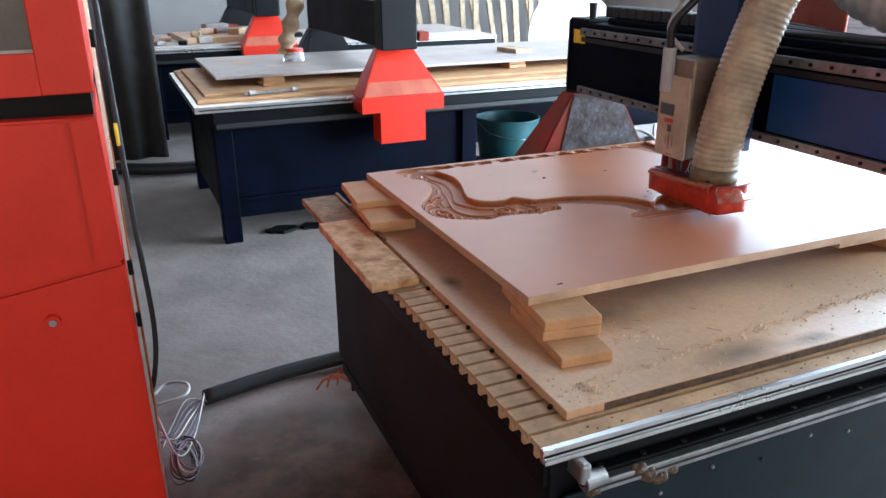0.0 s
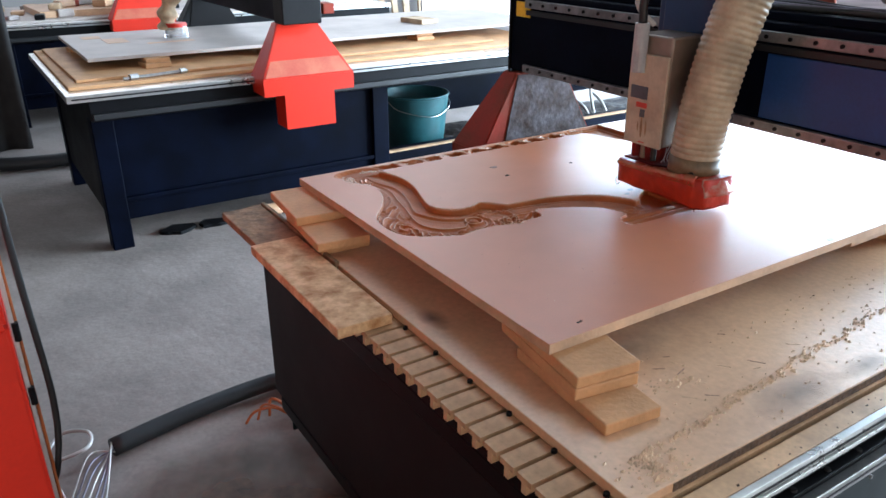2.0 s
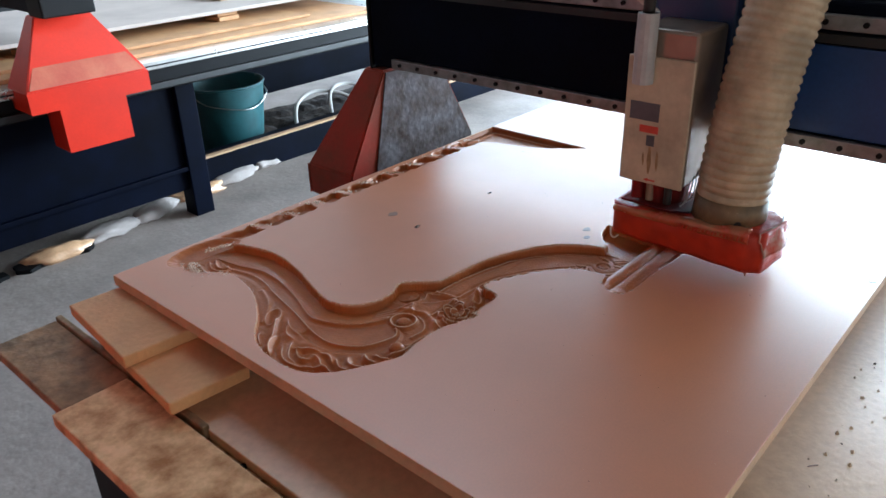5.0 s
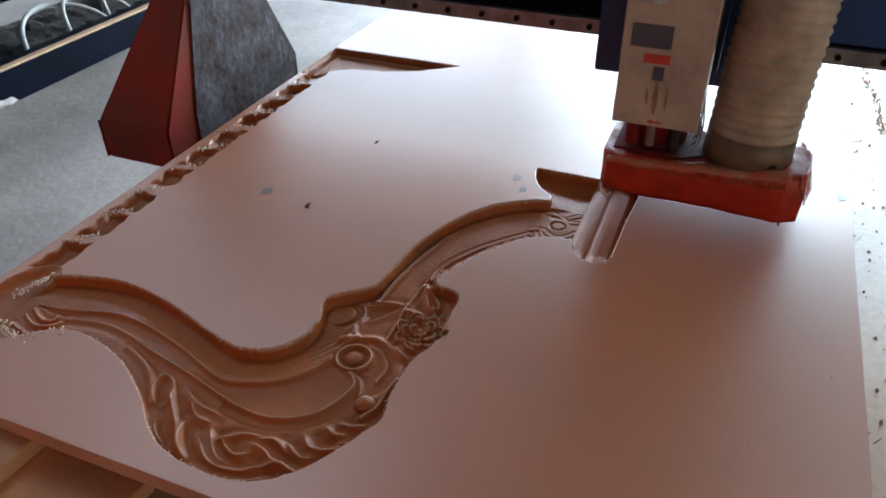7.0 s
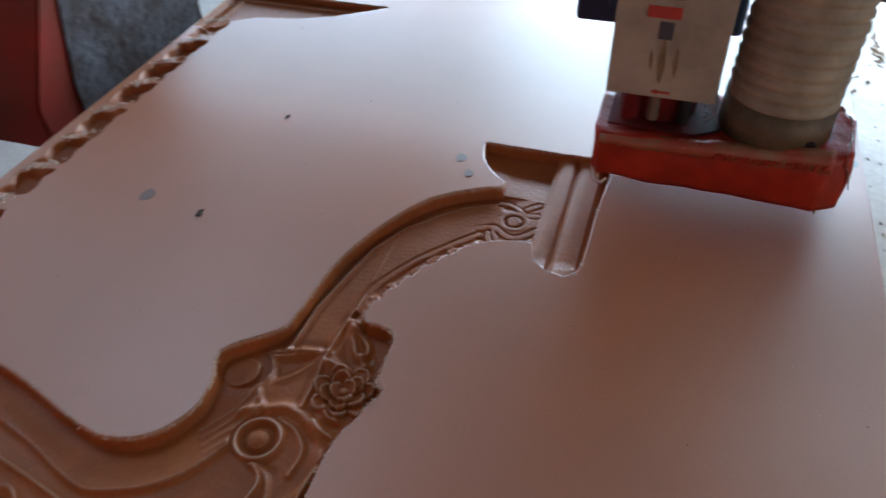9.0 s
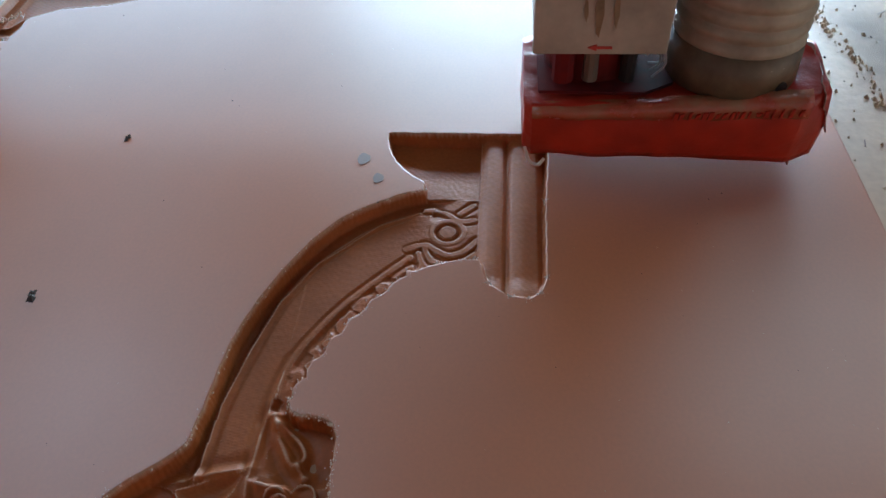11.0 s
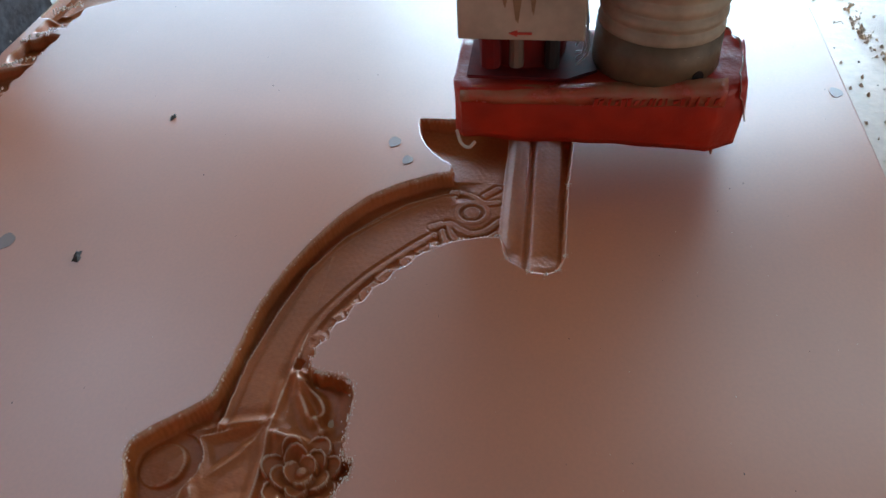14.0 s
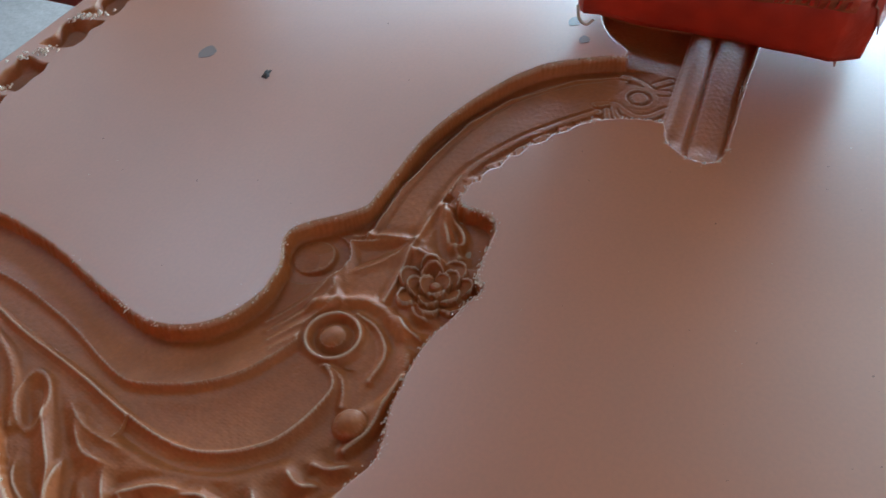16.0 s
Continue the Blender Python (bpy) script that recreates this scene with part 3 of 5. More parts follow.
def ss(a, b, x):
    t = np.clip((x - a) / (b - a), 0, 1)
    return t * t * (3 - 2 * t)


def bumpf(x, c, w):
    return np.exp(-((x - c) / w) ** 2)


# beads of the bowl and the ridge lines of the arm
BEAD_IN = [(0.158, 0.925), (0.166, 0.875), (0.179, 0.829), (0.177, 0.778), (0.161, 0.712), (0.142, 0.664), (0.135, 0.637), (0.141, 0.612), (0.152, 0.588), (0.169, 0.567), (0.190, 0.553), (0.207, 0.544)]
BEAD_OUT = [(0.150, 0.880), (0.161, 0.831), (0.158, 0.789), (0.143, 0.737), (0.129, 0.676), (0.114, 0.622), (0.108, 0.592), (0.107, 0.569), (0.112, 0.550), (0.120, 0.535), (0.134, 0.519), (0.156, 0.508), (0.178, 0.503), (0.189, 0.507), (0.197, 0.518)]


def run_of(pts, steps=6):
    return np.array([p[:] for p in curve([(*p, 0) for p in pts], steps)])[:, :2]


def relief(X, Y):
    H = np.zeros(X.shape)
    pock = inside(X, Y, OUT)
    du, su = seg_dist(X, Y, UP)
    dl, sl = seg_dist(X, Y, LO)
    de, _ = seg_dist(X, Y, OUT, True)
    # uneven bite of the cutter along the rim
    wob = 0.0003 * np.sin(X * 311 + Y * 433 + 2 * np.sin(Y * 170)) + 0.00012 * np.sin(Y * 1370 - X * 700 + 3 * np.sin(X * 240))
    h = np.full(X.shape, -0.0160)
    out_of_bowl = ss(0.30, 0.34, X)
    h += (0.0072 - 0.0030 * out_of_bowl) * ss(0.004, 0.044, du)
    h -= np.where((Y < 0.62) | (X > 0.2), 0.0030 * (1 - out_of_bowl) * ss(0.044, 0.060, du), 0)

    def near(pts, steps=6):
        return seg_dist(X, Y, run_of(pts, steps))

    def stroke(pts, high, wide, dip=0.22):
        """A rounded bead with a shallow groove on both sides."""
        nonlocal h
        d, _ = near(pts)
        h += high * bumpf(d, 0, wide) - dip * high * bumpf(d, wide * 2.4, wide * 0.9)

    def rim(pts, high, wide):
        """A sharp leaf rim with hollow flanks, fading to both ends."""
        nonlocal h
        P = run_of(pts)
        d, s_ = seg_dist(X, Y, P)
        L = float(np.hypot(*np.diff(P, axis=0).T).sum())
        f = ss(-0.12 * L, 0.25 * L, s_) * (1 - ss(0.8 * L, 1.12 * L, s_))
        h += f * (high * np.exp(-np.sqrt(d * d + 4e-7) / wide) - 0.28 * high * bumpf(d, 3.0 * wide, 1.6 * wide))

    # crescent panel of the bowl, let in between its two beads
    IN, OUTB = run_of(BEAD_IN), run_of(BEAD_OUT)
    PANEL = np.vstack([IN, OUTB[::-1]])
    inp = inside(X, Y, PANEL)
    dp, _ = seg_dist(X, Y, PANEL, True)
    h = np.where(inp, -0.0106 - 0.0014 * ss(0.0, 0.022, dp), h)
    d_in, s_in = seg_dist(X, Y, IN)
    d_out, s_out = seg_dist(X, Y, OUTB)
    bowl = ss(0.05, 0.14, s_in)
    h += 0.0026 * np.where(inp, bumpf(d_in, 0, 0.0024), np.exp(-d_in / 0.007)) * (0.25 + 0.75 * bowl) - 0.0012 * inp * bumpf(d_in, 0.006, 0.004)
    h += 0.0036 * bumpf(d_out, 0, 0.0021) * (0.25 + 0.75 * ss(0.05, 0.16, s_out))
    h -= np.where(~inp & (X < 0.2) & (d_out > 0.004), 0.0016 * bumpf(d_out, 0.009, 0.005), 0)
    # leaf field along the lower outline of the bowl
    field = (1 - ss(0.110, 0.140, X)) * (1 - ss(0.690, 0.730, Y)) * ss(0.010, 0.020, d_out) * ~inp
    h = h * (1 - field) + field * (-0.0090 - 0.0016 * ss(0.014, 0.05, d_out))
    for pts, high, wide in (([(0.112, 0.690), (0.088, 0.668), (0.060, 0.640), (0.034, 0.621)], 0.0085, 0.0050), ([(0.075, 0.641), (0.055, 0.633), (0.041, 0.623), (0.033, 0.609)], 0.0080, 0.0040),
                            ([(0.060, 0.613), (0.041, 0.591), (0.036, 0.570), (0.041, 0.549)], 0.0085, 0.0042), ([(0.075, 0.610), (0.056, 0.594), (0.045, 0.579), (0.044, 0.565)], 0.0090, 0.0040),
                            ([(0.068, 0.593), (0.057, 0.576), (0.055, 0.565), (0.063, 0.556)], 0.0085, 0.0036), ([(0.064, 0.596), (0.078, 0.575), (0.083, 0.556)], 0.0075, 0.0034),
                            ([(0.073, 0.566), (0.069, 0.544), (0.060, 0.525), (0.058, 0.500)], 0.0100, 0.0050), ([(0.080, 0.557), (0.084, 0.540), (0.076, 0.522)], 0.0090, 0.0040),
                            ([(0.040, 0.552), (0.054, 0.534), (0.061, 0.512)], 0.0070, 0.0034), ([(0.100, 0.516), (0.089, 0.504), (0.090, 0.489), (0.099, 0.473)], 0.0095, 0.0046),
                            ([(0.087, 0.528), (0.076, 0.508), (0.080, 0.494)], 0.0075, 0.0042), ([(0.119, 0.503), (0.112, 0.490), (0.117, 0.478)], 0.0085, 0.0040),
                            ([(0.104, 0.484), (0.113, 0.460)], 0.0070, 0.0036), ([(0.128, 0.492), (0.128, 0.478), (0.136, 0.466)], 0.0080, 0.0038),
                            ([(0.060, 0.668), (0.048, 0.657), (0.040, 0.640)], 0.0060, 0.0032), ([(0.030, 0.600), (0.026, 0.575), (0.031, 0.545), (0.045, 0.520)], 0.0055, 0.0030),
                            ([(0.096, 0.650), (0.082, 0.632), (0.080, 0.612)], 0.0060, 0.0045), ([(0.108, 0.664), (0.096, 0.640), (0.092, 0.610)], 0.0045, 0.0045)):
        rim(pts, 0.82 * high, 0.72 * wide)
    # hooded hollow at the head of the leaves
    u = ((X - 0.100) * 0.80 + (Y - 0.688) * 0.60) / 0.021
    v = (-(X - 0.100) * 0.60 + (Y - 0.688) * 0.80) / 0.0105
    r = np.hypot(u, v)
    h -= 0.0062 * (1 - ss(0.45, 1.0, r)) * (0.55 + 0.45 * np.clip(-v, -1, 1))
    h += 0.0018 * bumpf(r, 1.08, 0.16)
    stroke([(0.139, 0.768), (0.125, 0.735), (0.108, 0.712), (0.080, 0.690)], 0.0030, 0.0035)
    # curls at the shoulder
    stroke([(0.138, 0.921), (0.131, 0.908), (0.127, 0.893), (0.133, 0.878), (0.143, 0.874)], 0.0040, 0.0026)
    stroke([(0.150, 0.920), (0.141, 0.905), (0.138, 0.893), (0.144, 0.884), (0.152, 0.884)], 0.0034, 0.0024)
    stroke([(0.120, 0.925), (0.114, 0.905), (0.113, 0.885), (0.122, 0.862)], 0.0036, 0.0028)
    # the arm: a flat floor between two ridge lines, scallops below
    arm = ss(0.315, 0.335, X)
    d1, _ = near([(0.600, 0.395), (0.575, 0.446), (0.525, 0.495), (0.480, 0.518), (0.430, 0.531), (0.378, 0.541), (0.340, 0.543), (0.314, 0.544)])
    d2, s2 = near([(0.535, 0.412), (0.505, 0.440), (0.470, 0.468), (0.422, 0.494), (0.376, 0.503), (0.340, 0.505), (0.320, 0.506), (0.285, 0.503), (0.262, 0.503)])
    mid = inside(X, Y, np.array([(0.600, 0.395), (0.575, 0.446), (0.525, 0.495), (0.480, 0.518), (0.430, 0.531), (0.378, 0.541), (0.314, 0.544), (0.320, 0.506), (0.376, 0.503), (0.422, 0.494), (0.470, 0.468), (0.505, 0.440), (0.535, 0.412)]))
    h = np.where(mid, -0.0118 + 0.0010 * ss(0.0, 0.012, np.minimum(d1, d2)), h)
    h += (0.0018 * bumpf(d1, 0, 0.0022) - 0.0016 * bumpf(d1, 0.0055, 0.0028)) * (X > 0.31)
    h += (0.0024 * bumpf(d2, 0, 0.0022) - 0.0012 * bumpf(d2, 0.0050, 0.0024)) * (X > 0.255)
    below = (X > 0.375) & (X < 0.53) & ~mid & (dl < 0.035) & (du > 0.03)
    ph = (sl / 0.0215 + 0.12 * np.sin(sl * 160) + dl / 0.022) % 1.0
    h = np.where(below, h - 0.0015 + (1 - ss(0.007, 0.022, dl)) * 0.0110 * ph ** 1.6 * (1 - ss(0.88, 1.0, ph)), h)
    # sunken wedge where arm and bowl meet, with its bright upper lip
    WEDGE = np.array([(0.309, 0.556), (0.326, 0.506), (0.296, 0.522), (0.276, 0.541)])
    inw = inside(X, Y, WEDGE)
    dw, _ = seg_dist(X, Y, WEDGE, True)
    h = np.where(inw, -0.0105 - 0.0050 * ss(0.0, 0.010, dw), h)
    rim([(0.314, 0.564), (0.319, 0.540), (0.328, 0.500)], 0.0036, 0.0026)
    # ribs that sweep round into the bowl
    for k in range(4):
        q = 0.0085 * k
        stroke([(0.283 - q, 0.553 - 0.4 * q), (0.262 - 0.6 * q, 0.552 - 0.9 * q), (0.240 - 0.5 * q, 0.560 - 1.0 * q), (0.216 - 0.9 * q, 0.577 - 0.7 * q)], 0.0013 - 0.0001 * k, 0.0021)

    def rosette(cx, cy, r, top, rings, base=-0.0125):
        nonlocal h
        d = np.hypot(X - cx, Y - cy) / r
        f = top * np.sqrt(np.clip(1 - (d / 0.46) ** 2, 0, 1)) + rings * bumpf(d, 0.86, 0.10) - 0.0025 * bumpf(d, 0.62, 0.10)
        w = 1 - ss(0.98, 1.14, d)
        h = h * (1 - w) + w * (base + f)
    # great scroll round the ring
    stroke([(0.240, 0.548), (0.250, 0.530), (0.256, 0.514), (0.253, 0.498), (0.243, 0.483), (0.230, 0.471), (0.216, 0.464), (0.200, 0.463), (0.184, 0.467), (0.172, 0.473)], 0.0052, 0.0052, 0.08)
    stroke([(0.243, 0.515), (0.238, 0.498), (0.227, 0.486), (0.214, 0.481), (0.196, 0.483)], 0.0034, 0.0026, 0.1)
    stroke([(0.203, 0.4605), (0.180, 0.4640), (0.160, 0.4665), (0.143, 0.4745)], 0.0062, 0.0032)
    stroke([(0.197, 0.516), (0.192, 0.503), (0.183, 0.496), (0.172, 0.492)], 0.0036, 0.0030, 0.1)
    dome = np.hypot(X - 0.161, Y - 0.4795) / 0.0115
    h = np.where(dome < 1, -0.0115 + 0.0095 * np.sqrt(np.clip(1 - dome ** 2, 0, 1)), h)
    rosette(0.219, 0.5225, 0.0228, 0.0046, 0.0046, -0.0105)
    # flat boss in the dark corner
    d = np.hypot(X - 0.285, Y - 0.574) / 0.0185
    h = np.where(d < 1.5, np.minimum(h, -0.0168 + 0.0045 * (1 - ss(0.80, 1.0, d)) + 0.0010 * (1 - d * d) * (d < 1)), h)
    # small rosette under the newest pass, with bead lines round it
    for pts in ([(0.597, 0.404), (0.594, 0.387), (0.585, 0.375), (0.582, 0.369), (0.584, 0.358)], [(0.593, 0.371), (0.604, 0.359)], [(0.545, 0.417), (0.551, 0.401), (0.545, 0.392), (0.539, 0.379), (0.544, 0.366), (0.558, 0.354)],
                [(0.546, 0.401), (0.532, 0.394), (0.528, 0.381), (0.532, 0.366), (0.541, 0.356)], [(0.541, 0.406), (0.528, 0.402)]):
        stroke(pts, 0.0066, 0.0019)
    rosette(0.568, 0.3815, 0.0170, 0.0080, 0.0088)
    h += 0.004 * bumpf(np.hypot((X - 0.582) / 0.6, Y - 0.407), 0, 0.009)
    # flower: rings of turned petals round a bud
    def leaf(p0, p1, wide, high, base=-0.0135, side=1.0):
        nonlocal h
        p0, p1 = np.array(p0), np.array(p1)
        c, t = (p0 + p1) / 2, p1 - p0
        L = float(np.hypot(*t))
        t = t / L
        u = ((X - c[0]) * t[0] + (Y - c[1]) * t[1]) / (L * 0.70)
        v = ((X - c[0]) * -t[1] + (Y - c[1]) * t[0]) / wide * side
        v = v + 0.35 * u * u
        r = np.sqrt(u * u + v * v)
        w = 1 - ss(0.88, 1.0, r)
        f = base + high * (0.30 + 0.50 * v + 0.42 * bumpf(r, 0.86, 0.10) * ss(-0.1, 0.5, v))
        h = h * (1 - w) + w * f

    FX, FY = 0.286, 0.4715
    h = np.where(np.hypot(X - FX, Y - FY) < 0.026, np.minimum(h, -0.0120), h)
    for ring, count, wide in ((0.0225, 7, 0.0085), (0.0155, 5, 0.0072), (0.0090, 3, 0.0056)):
        for k in range(count):
            a = 6.283 * k / count + ring * 90 + 0.25 * math.sin(3.1 * k)
            b, q = a + 4.4 / count, ring * (1.12 - 0.2 * (k % 2))
            leaf((FX + ring * math.cos(a), FY + ring * math.sin(a)), (FX + q * math.cos(b), FY + q * math.sin(b)), wide, 0.0095 - 0.06 * ring, -0.0120 + 0.16 * (0.0205 - ring), -1)
    h = np.maximum(h, -0.012 + 0.007 * np.sqrt(np.clip(1 - ((X - FX) ** 2 + (Y - FY) ** 2) / 0.0050 ** 2, 0, 1)) - 0.02 * (np.hypot(X - FX, Y - FY) > 0.0050))
    # leaves on both sides of the flower
    rim([(0.253, 0.487), (0.242, 0.476), (0.237, 0.461)], 0.0085, 0.0036)
    rim([(0.269, 0.485), (0.258, 0.476), (0.255, 0.464)], 0.0080, 0.0034)
    rim([(0.317, 0.505), (0.312, 0.490), (0.310, 0.472)], 0.0090, 0.0048)
    # deep bay past the flower, with two curling lobes in it
    bay = np.hypot((X - 0.345) / 1.15, Y - 0.466)
    h = np.where((X > 0.315) & (Y < 0.499), np.minimum(h, -0.0165 + 0.005 * ss(0.020, 0.036, bay)), h)
    stroke([(0.368, 0.497), (0.350, 0.489), (0.334, 0.480), (0.322, 0.467)], 0.0075, 0.0042)
    stroke([(0.361, 0.490), (0.351, 0.477), (0.340, 0.470), (0.330, 0.472)], 0.0060, 0.0030)
    # newest pass: half disc and strip
    disc = (X > 0.585) & (np.hypot(X - 0.700, Y - 0.362) < 0.10) & (Y > 0.35)
    hd = -0.0165 + 0.004 * ss(0.04, 0.09, np.hypot(X - 0.70, Y - 0.37))
    h = np.where(disc & (X > 0.612), hd, h)
    strip = (Y < 0.3535) & (X > 0.478) & (X < 0.705) & (Y > 0.28)
    hs = -0.0062 - 0.0036 * bumpf(Y, 0.3280, 0.0030) - 0.0085 * (1 - ss(0.2895, 0.3020, Y)) + 0.0012 * bumpf(Y, 0.315, 0.008) + 0.0012 * bumpf(Y, 0.340, 0.006) - 0.004 * ss(0.345, 0.3535, Y) + 0.0030 * ss(0.510, 0.486, X)
    hs += 0.00006 * np.sin(X * 410 + 2 * np.sin(Y * 300)) * np.sin(Y * 520)
    h = np.where(strip, hs, h)
    # shallow chatter left by the cutter
    h += 0.00010 * np.sin(X * 730 + 3 * np.sin(Y * 190)) * np.sin(Y * 560 + 2 * np.sin(X * 130))
    wall = ss(0.0, 0.0034, de + wob)
    H = np.where(pock, np.minimum(h, -0.0012) * wall, H)
    # straight front of an earlier pass by the far edge
    WED = np.array([(1.05, 1.0), (1.05, 0.711), (0.99, 0.79), (0.965, 0.85), (0.955, 0.91), (0.93, 0.945), (0.90, 0.958), (0.90, 1.0)])
    inw = inside(X, Y, WED)
    dw, _ = seg_dist(X, Y, WED, True)
    H = np.where(inw, -0.012 * ss(0, 0.004, dw) + 0.0035 * bumpf(dw, 0.02, 0.004), H)
    # chain of oval hollows along the far edge
    rough = np.sin(X * 95 + 3) * np.sin(Y * 130) + 0.4 * np.sin(X * 210 - Y * 90)
    for k in range(10):
        cx = 0.245 + 0.072 * k + 0.006 * math.sin(k * 2.3)
        d = np.maximum(np.abs(X - cx + 0.3 * (Y - 0.967)) / (0.031 + 0.004 * math.sin(k * 1.7)), np.abs(Y - 0.966) / 0.020)
        H = np.minimum(H, -0.011 * (1 - ss(0.6, 1.0, d + 0.16 * rough)))
    d = np.hypot((X - 0.15) / 0.075, (Y - 0.955) / 0.04)
    H = np.minimum(H, -0.008 * (1 - ss(0.6, 1.0, d + 30 * wob)))
    H += np.where(H < -0.003, 0.00016 * np.sin(X * 2600) * np.sin(Y * 610), 0)
    return H


def board():
    xs = np.concatenate([[0, 0.0012, 0.004], np.linspace(0.01, 0.72, 800), np.linspace(0.7225, 1.075, 200), np.linspace(1.1, LX - 0.004, 12), [LX - 0.0012, LX]])
    ys = np.concatenate([[0, 0.0012, 0.004], np.linspace(0.03, 0.265, 7), np.linspace(0.275, 0.72, 500), np.linspace(0.7215, LY - 0.004, 250), [LY - 0.0012, LY]])
    X, Y = np.meshgrid(xs, ys, indexing="ij")
    Z = relief(X, Y)
    Z[:3, :] = Z[-1, :] = Z[:, :3] = 0
    nx, ny = X.shape
    top = np.stack([X, Y, Z + ZB], -1).reshape(-1, 3)
    low = np.array([(0, 0, ZB - TH), (LX, 0, ZB - TH), (LX, LY, ZB - TH), (0, LY, ZB - TH)])
    idx = np.arange(nx * ny).reshape(nx, ny)
    quads = np.stack([idx[:-1, :-1], idx[1:, :-1], idx[1:, 1:], idx[:-1, 1:]], -1).reshape(-1, 4)
    depth = Z.reshape(-1)[quads].min(1)
    faces = quads.tolist()
    b = nx * ny
    faces += [[b + 3, b + 2, b + 1, b], idx[:, 0].tolist()[::-1] + [b, b + 1], idx[-1, :].tolist()[::-1] + [b + 1, b + 2],
              idx[::-1, -1].tolist()[::-1] + [b + 2, b + 3], idx[0, ::-1].tolist()[::-1] + [b + 3, b]]
    me = bpy.data.meshes.new("carved_board")
    me.from_pydata(np.vstack([top, low]).tolist(), [], faces)
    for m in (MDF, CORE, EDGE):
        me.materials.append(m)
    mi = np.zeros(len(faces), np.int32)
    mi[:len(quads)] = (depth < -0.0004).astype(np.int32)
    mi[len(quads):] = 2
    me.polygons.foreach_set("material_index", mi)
    me.polygons.foreach_set("use_smooth", [True] * len(quads) + [False] * 5)
    me.validate()
    return tagged(new("carved_board", me), "tan MDF board with a half-carved scrolling ornament", "board")


board()


def scatter(name, label, category, spots, size, material, seed, flat=0.5):
    """Many small crumbs as one object."""
    rnd = random.Random(seed)
    V, F = [], []
    for x, y, z in spots:
        s = size * rnd.uniform(0.4, 1.4)
        a = rnd.uniform(0, 6.28)
        b = len(V)
        for k in range(5):
            r = s * rnd.uniform(0.6, 1.1)
            V.append((x + r * math.cos(a + k * 1.257), y + r * 0.7 * math.sin(a + k * 1.257), z - 0.0006))
        V.append((x + s * 0.2, y, z + s * flat * rnd.uniform(0.6, 1.3)))
        F += [(b + k, b + (k + 1) % 5, b + 5) for k in range(5)]
    return tagged(raw(name, V, F, material), label, category, kind="stuff")


rnd = random.Random(4)
# fuzz along the carved outline and in the oval hollows
spots = []
for P, n in ((UP, 420), (LO, 900), (STRIP, 200)):
    for _ in range(n):
        p = P[rnd.randrange(len(P))]
        spots.append((p[0] + rnd.gauss(0, 0.0015), p[1] + rnd.gauss(0, 0.0015), ZB))
scatter("wood_fuzz", "pale torn fibres along the carved outline", "wood fibres", spots, 0.0010, FLUFF, 1, 0.5)
spots = []
for k in range(10):
    cx = 0.245 + 0.072 * k + 0.036
    for _ in range(46):
        q = rnd.gauss(0, 0.013)
        spots.append((cx + 0.55 * q + rnd.gauss(0, 0.005), 0.972 - q * 0.7, ZB + 0.0))
for _ in range(230):
    a = rnd.random()
    spots.append((0.128 - 0.03 * math.sin(a * 2.6) + rnd.gauss(0, 0.005), 0.85 + 0.085 * a + rnd.gauss(0, 0.005), ZB - 0.001))
for _ in range(80):
    a = rnd.random()
    spots.append((0.205 - 0.05 * a + rnd.gauss(0, 0.004), 0.945 + 0.012 * a + rnd.gauss(0, 0.003), ZB))
scatter("wood_fuzz", "white tufts of fibre between the oval hollows", "wood fibres", spots, 0.0025, FLUFF, 2, 0.8)
# crumbs on the board
spots = [(rnd.uniform(0.1, 1.4), rnd.uniform(0.02, 0.3), ZB) for _ in range(160)] + [(rnd.uniform(0.05, 1.2), rnd.uniform(0.3, 0.95), ZB) for _ in range(110)]
spots = [p for p, h in zip(spots, relief(np.array([p[0] for p in spots]), np.array([p[1] for p in spots]))) if h > -0.0001]
scatter("wood_crumbs", "tiny dark crumbs strewn on the board", "crumbs", spots[::2], 0.0012, CHIP, 3)
scatter("sawdust", "tiny pale crumbs strewn on the board", "sawdust", spots[1::2], 0.0011, DUST, 9)
for (x, y, s) in ((0.47, 0.727, 0.0065), (0.684, 0.722, 0.006), (0.09, 0.031, 0.006)):
    c = scatter("wood_chip", "dark splinter lying on the board", "wood chip", [(x + rnd.gauss(0, s * 0.45), y + rnd.gauss(0, s * 0.18), ZB) for _ in range(9)], s * 0.75, CHIP, int(x * 99))
for (x, y, s) in ((0.482, 0.805, 0.011), (0.657, 0.47, 0.0085), (0.628, 0.452, 0.007), (0.775, 0.012, 0.009)):
    tagged(part("oil_spot", prism([(x + s * math.cos(a) * (1 + 0.15 * math.sin(3 * a)), y + 0.75 * s * math.sin(a)) for a in np.linspace(0, 6.0, 18)], "z", ZB - 0.001, ZB + 0.0004), SPOT), "faint grey oily spot on the board", "stain")
# sawdust on the spoilboard
spots = [(x, -0.205 + 0.085 * x + 0.004 * math.sin(x * 31) + rnd.gauss(0, 0.0055), 0.8186) for x in (rnd.uniform(-0.02, 1.7) for i in range(850))]
spots += [(0.175 + rnd.gauss(0, 0.03), -0.10 + rnd.gauss(0, 0.012), 0.8186) for i in range(60)]
spots += [(rnd.uniform(-0.06, 1.6), rnd.uniform(-0.258, -0.02), 0.8186) for i in range(260)] + [(rnd.gauss(0.0, 0.024), rnd.uniform(-0.258, -0.20), 0.8186) for i in range(160)]
scatter("sawdust", "pale sawdust ridge along the spoilboard", "sawdust", spots, 0.0042, DUST, 5, 0.7)
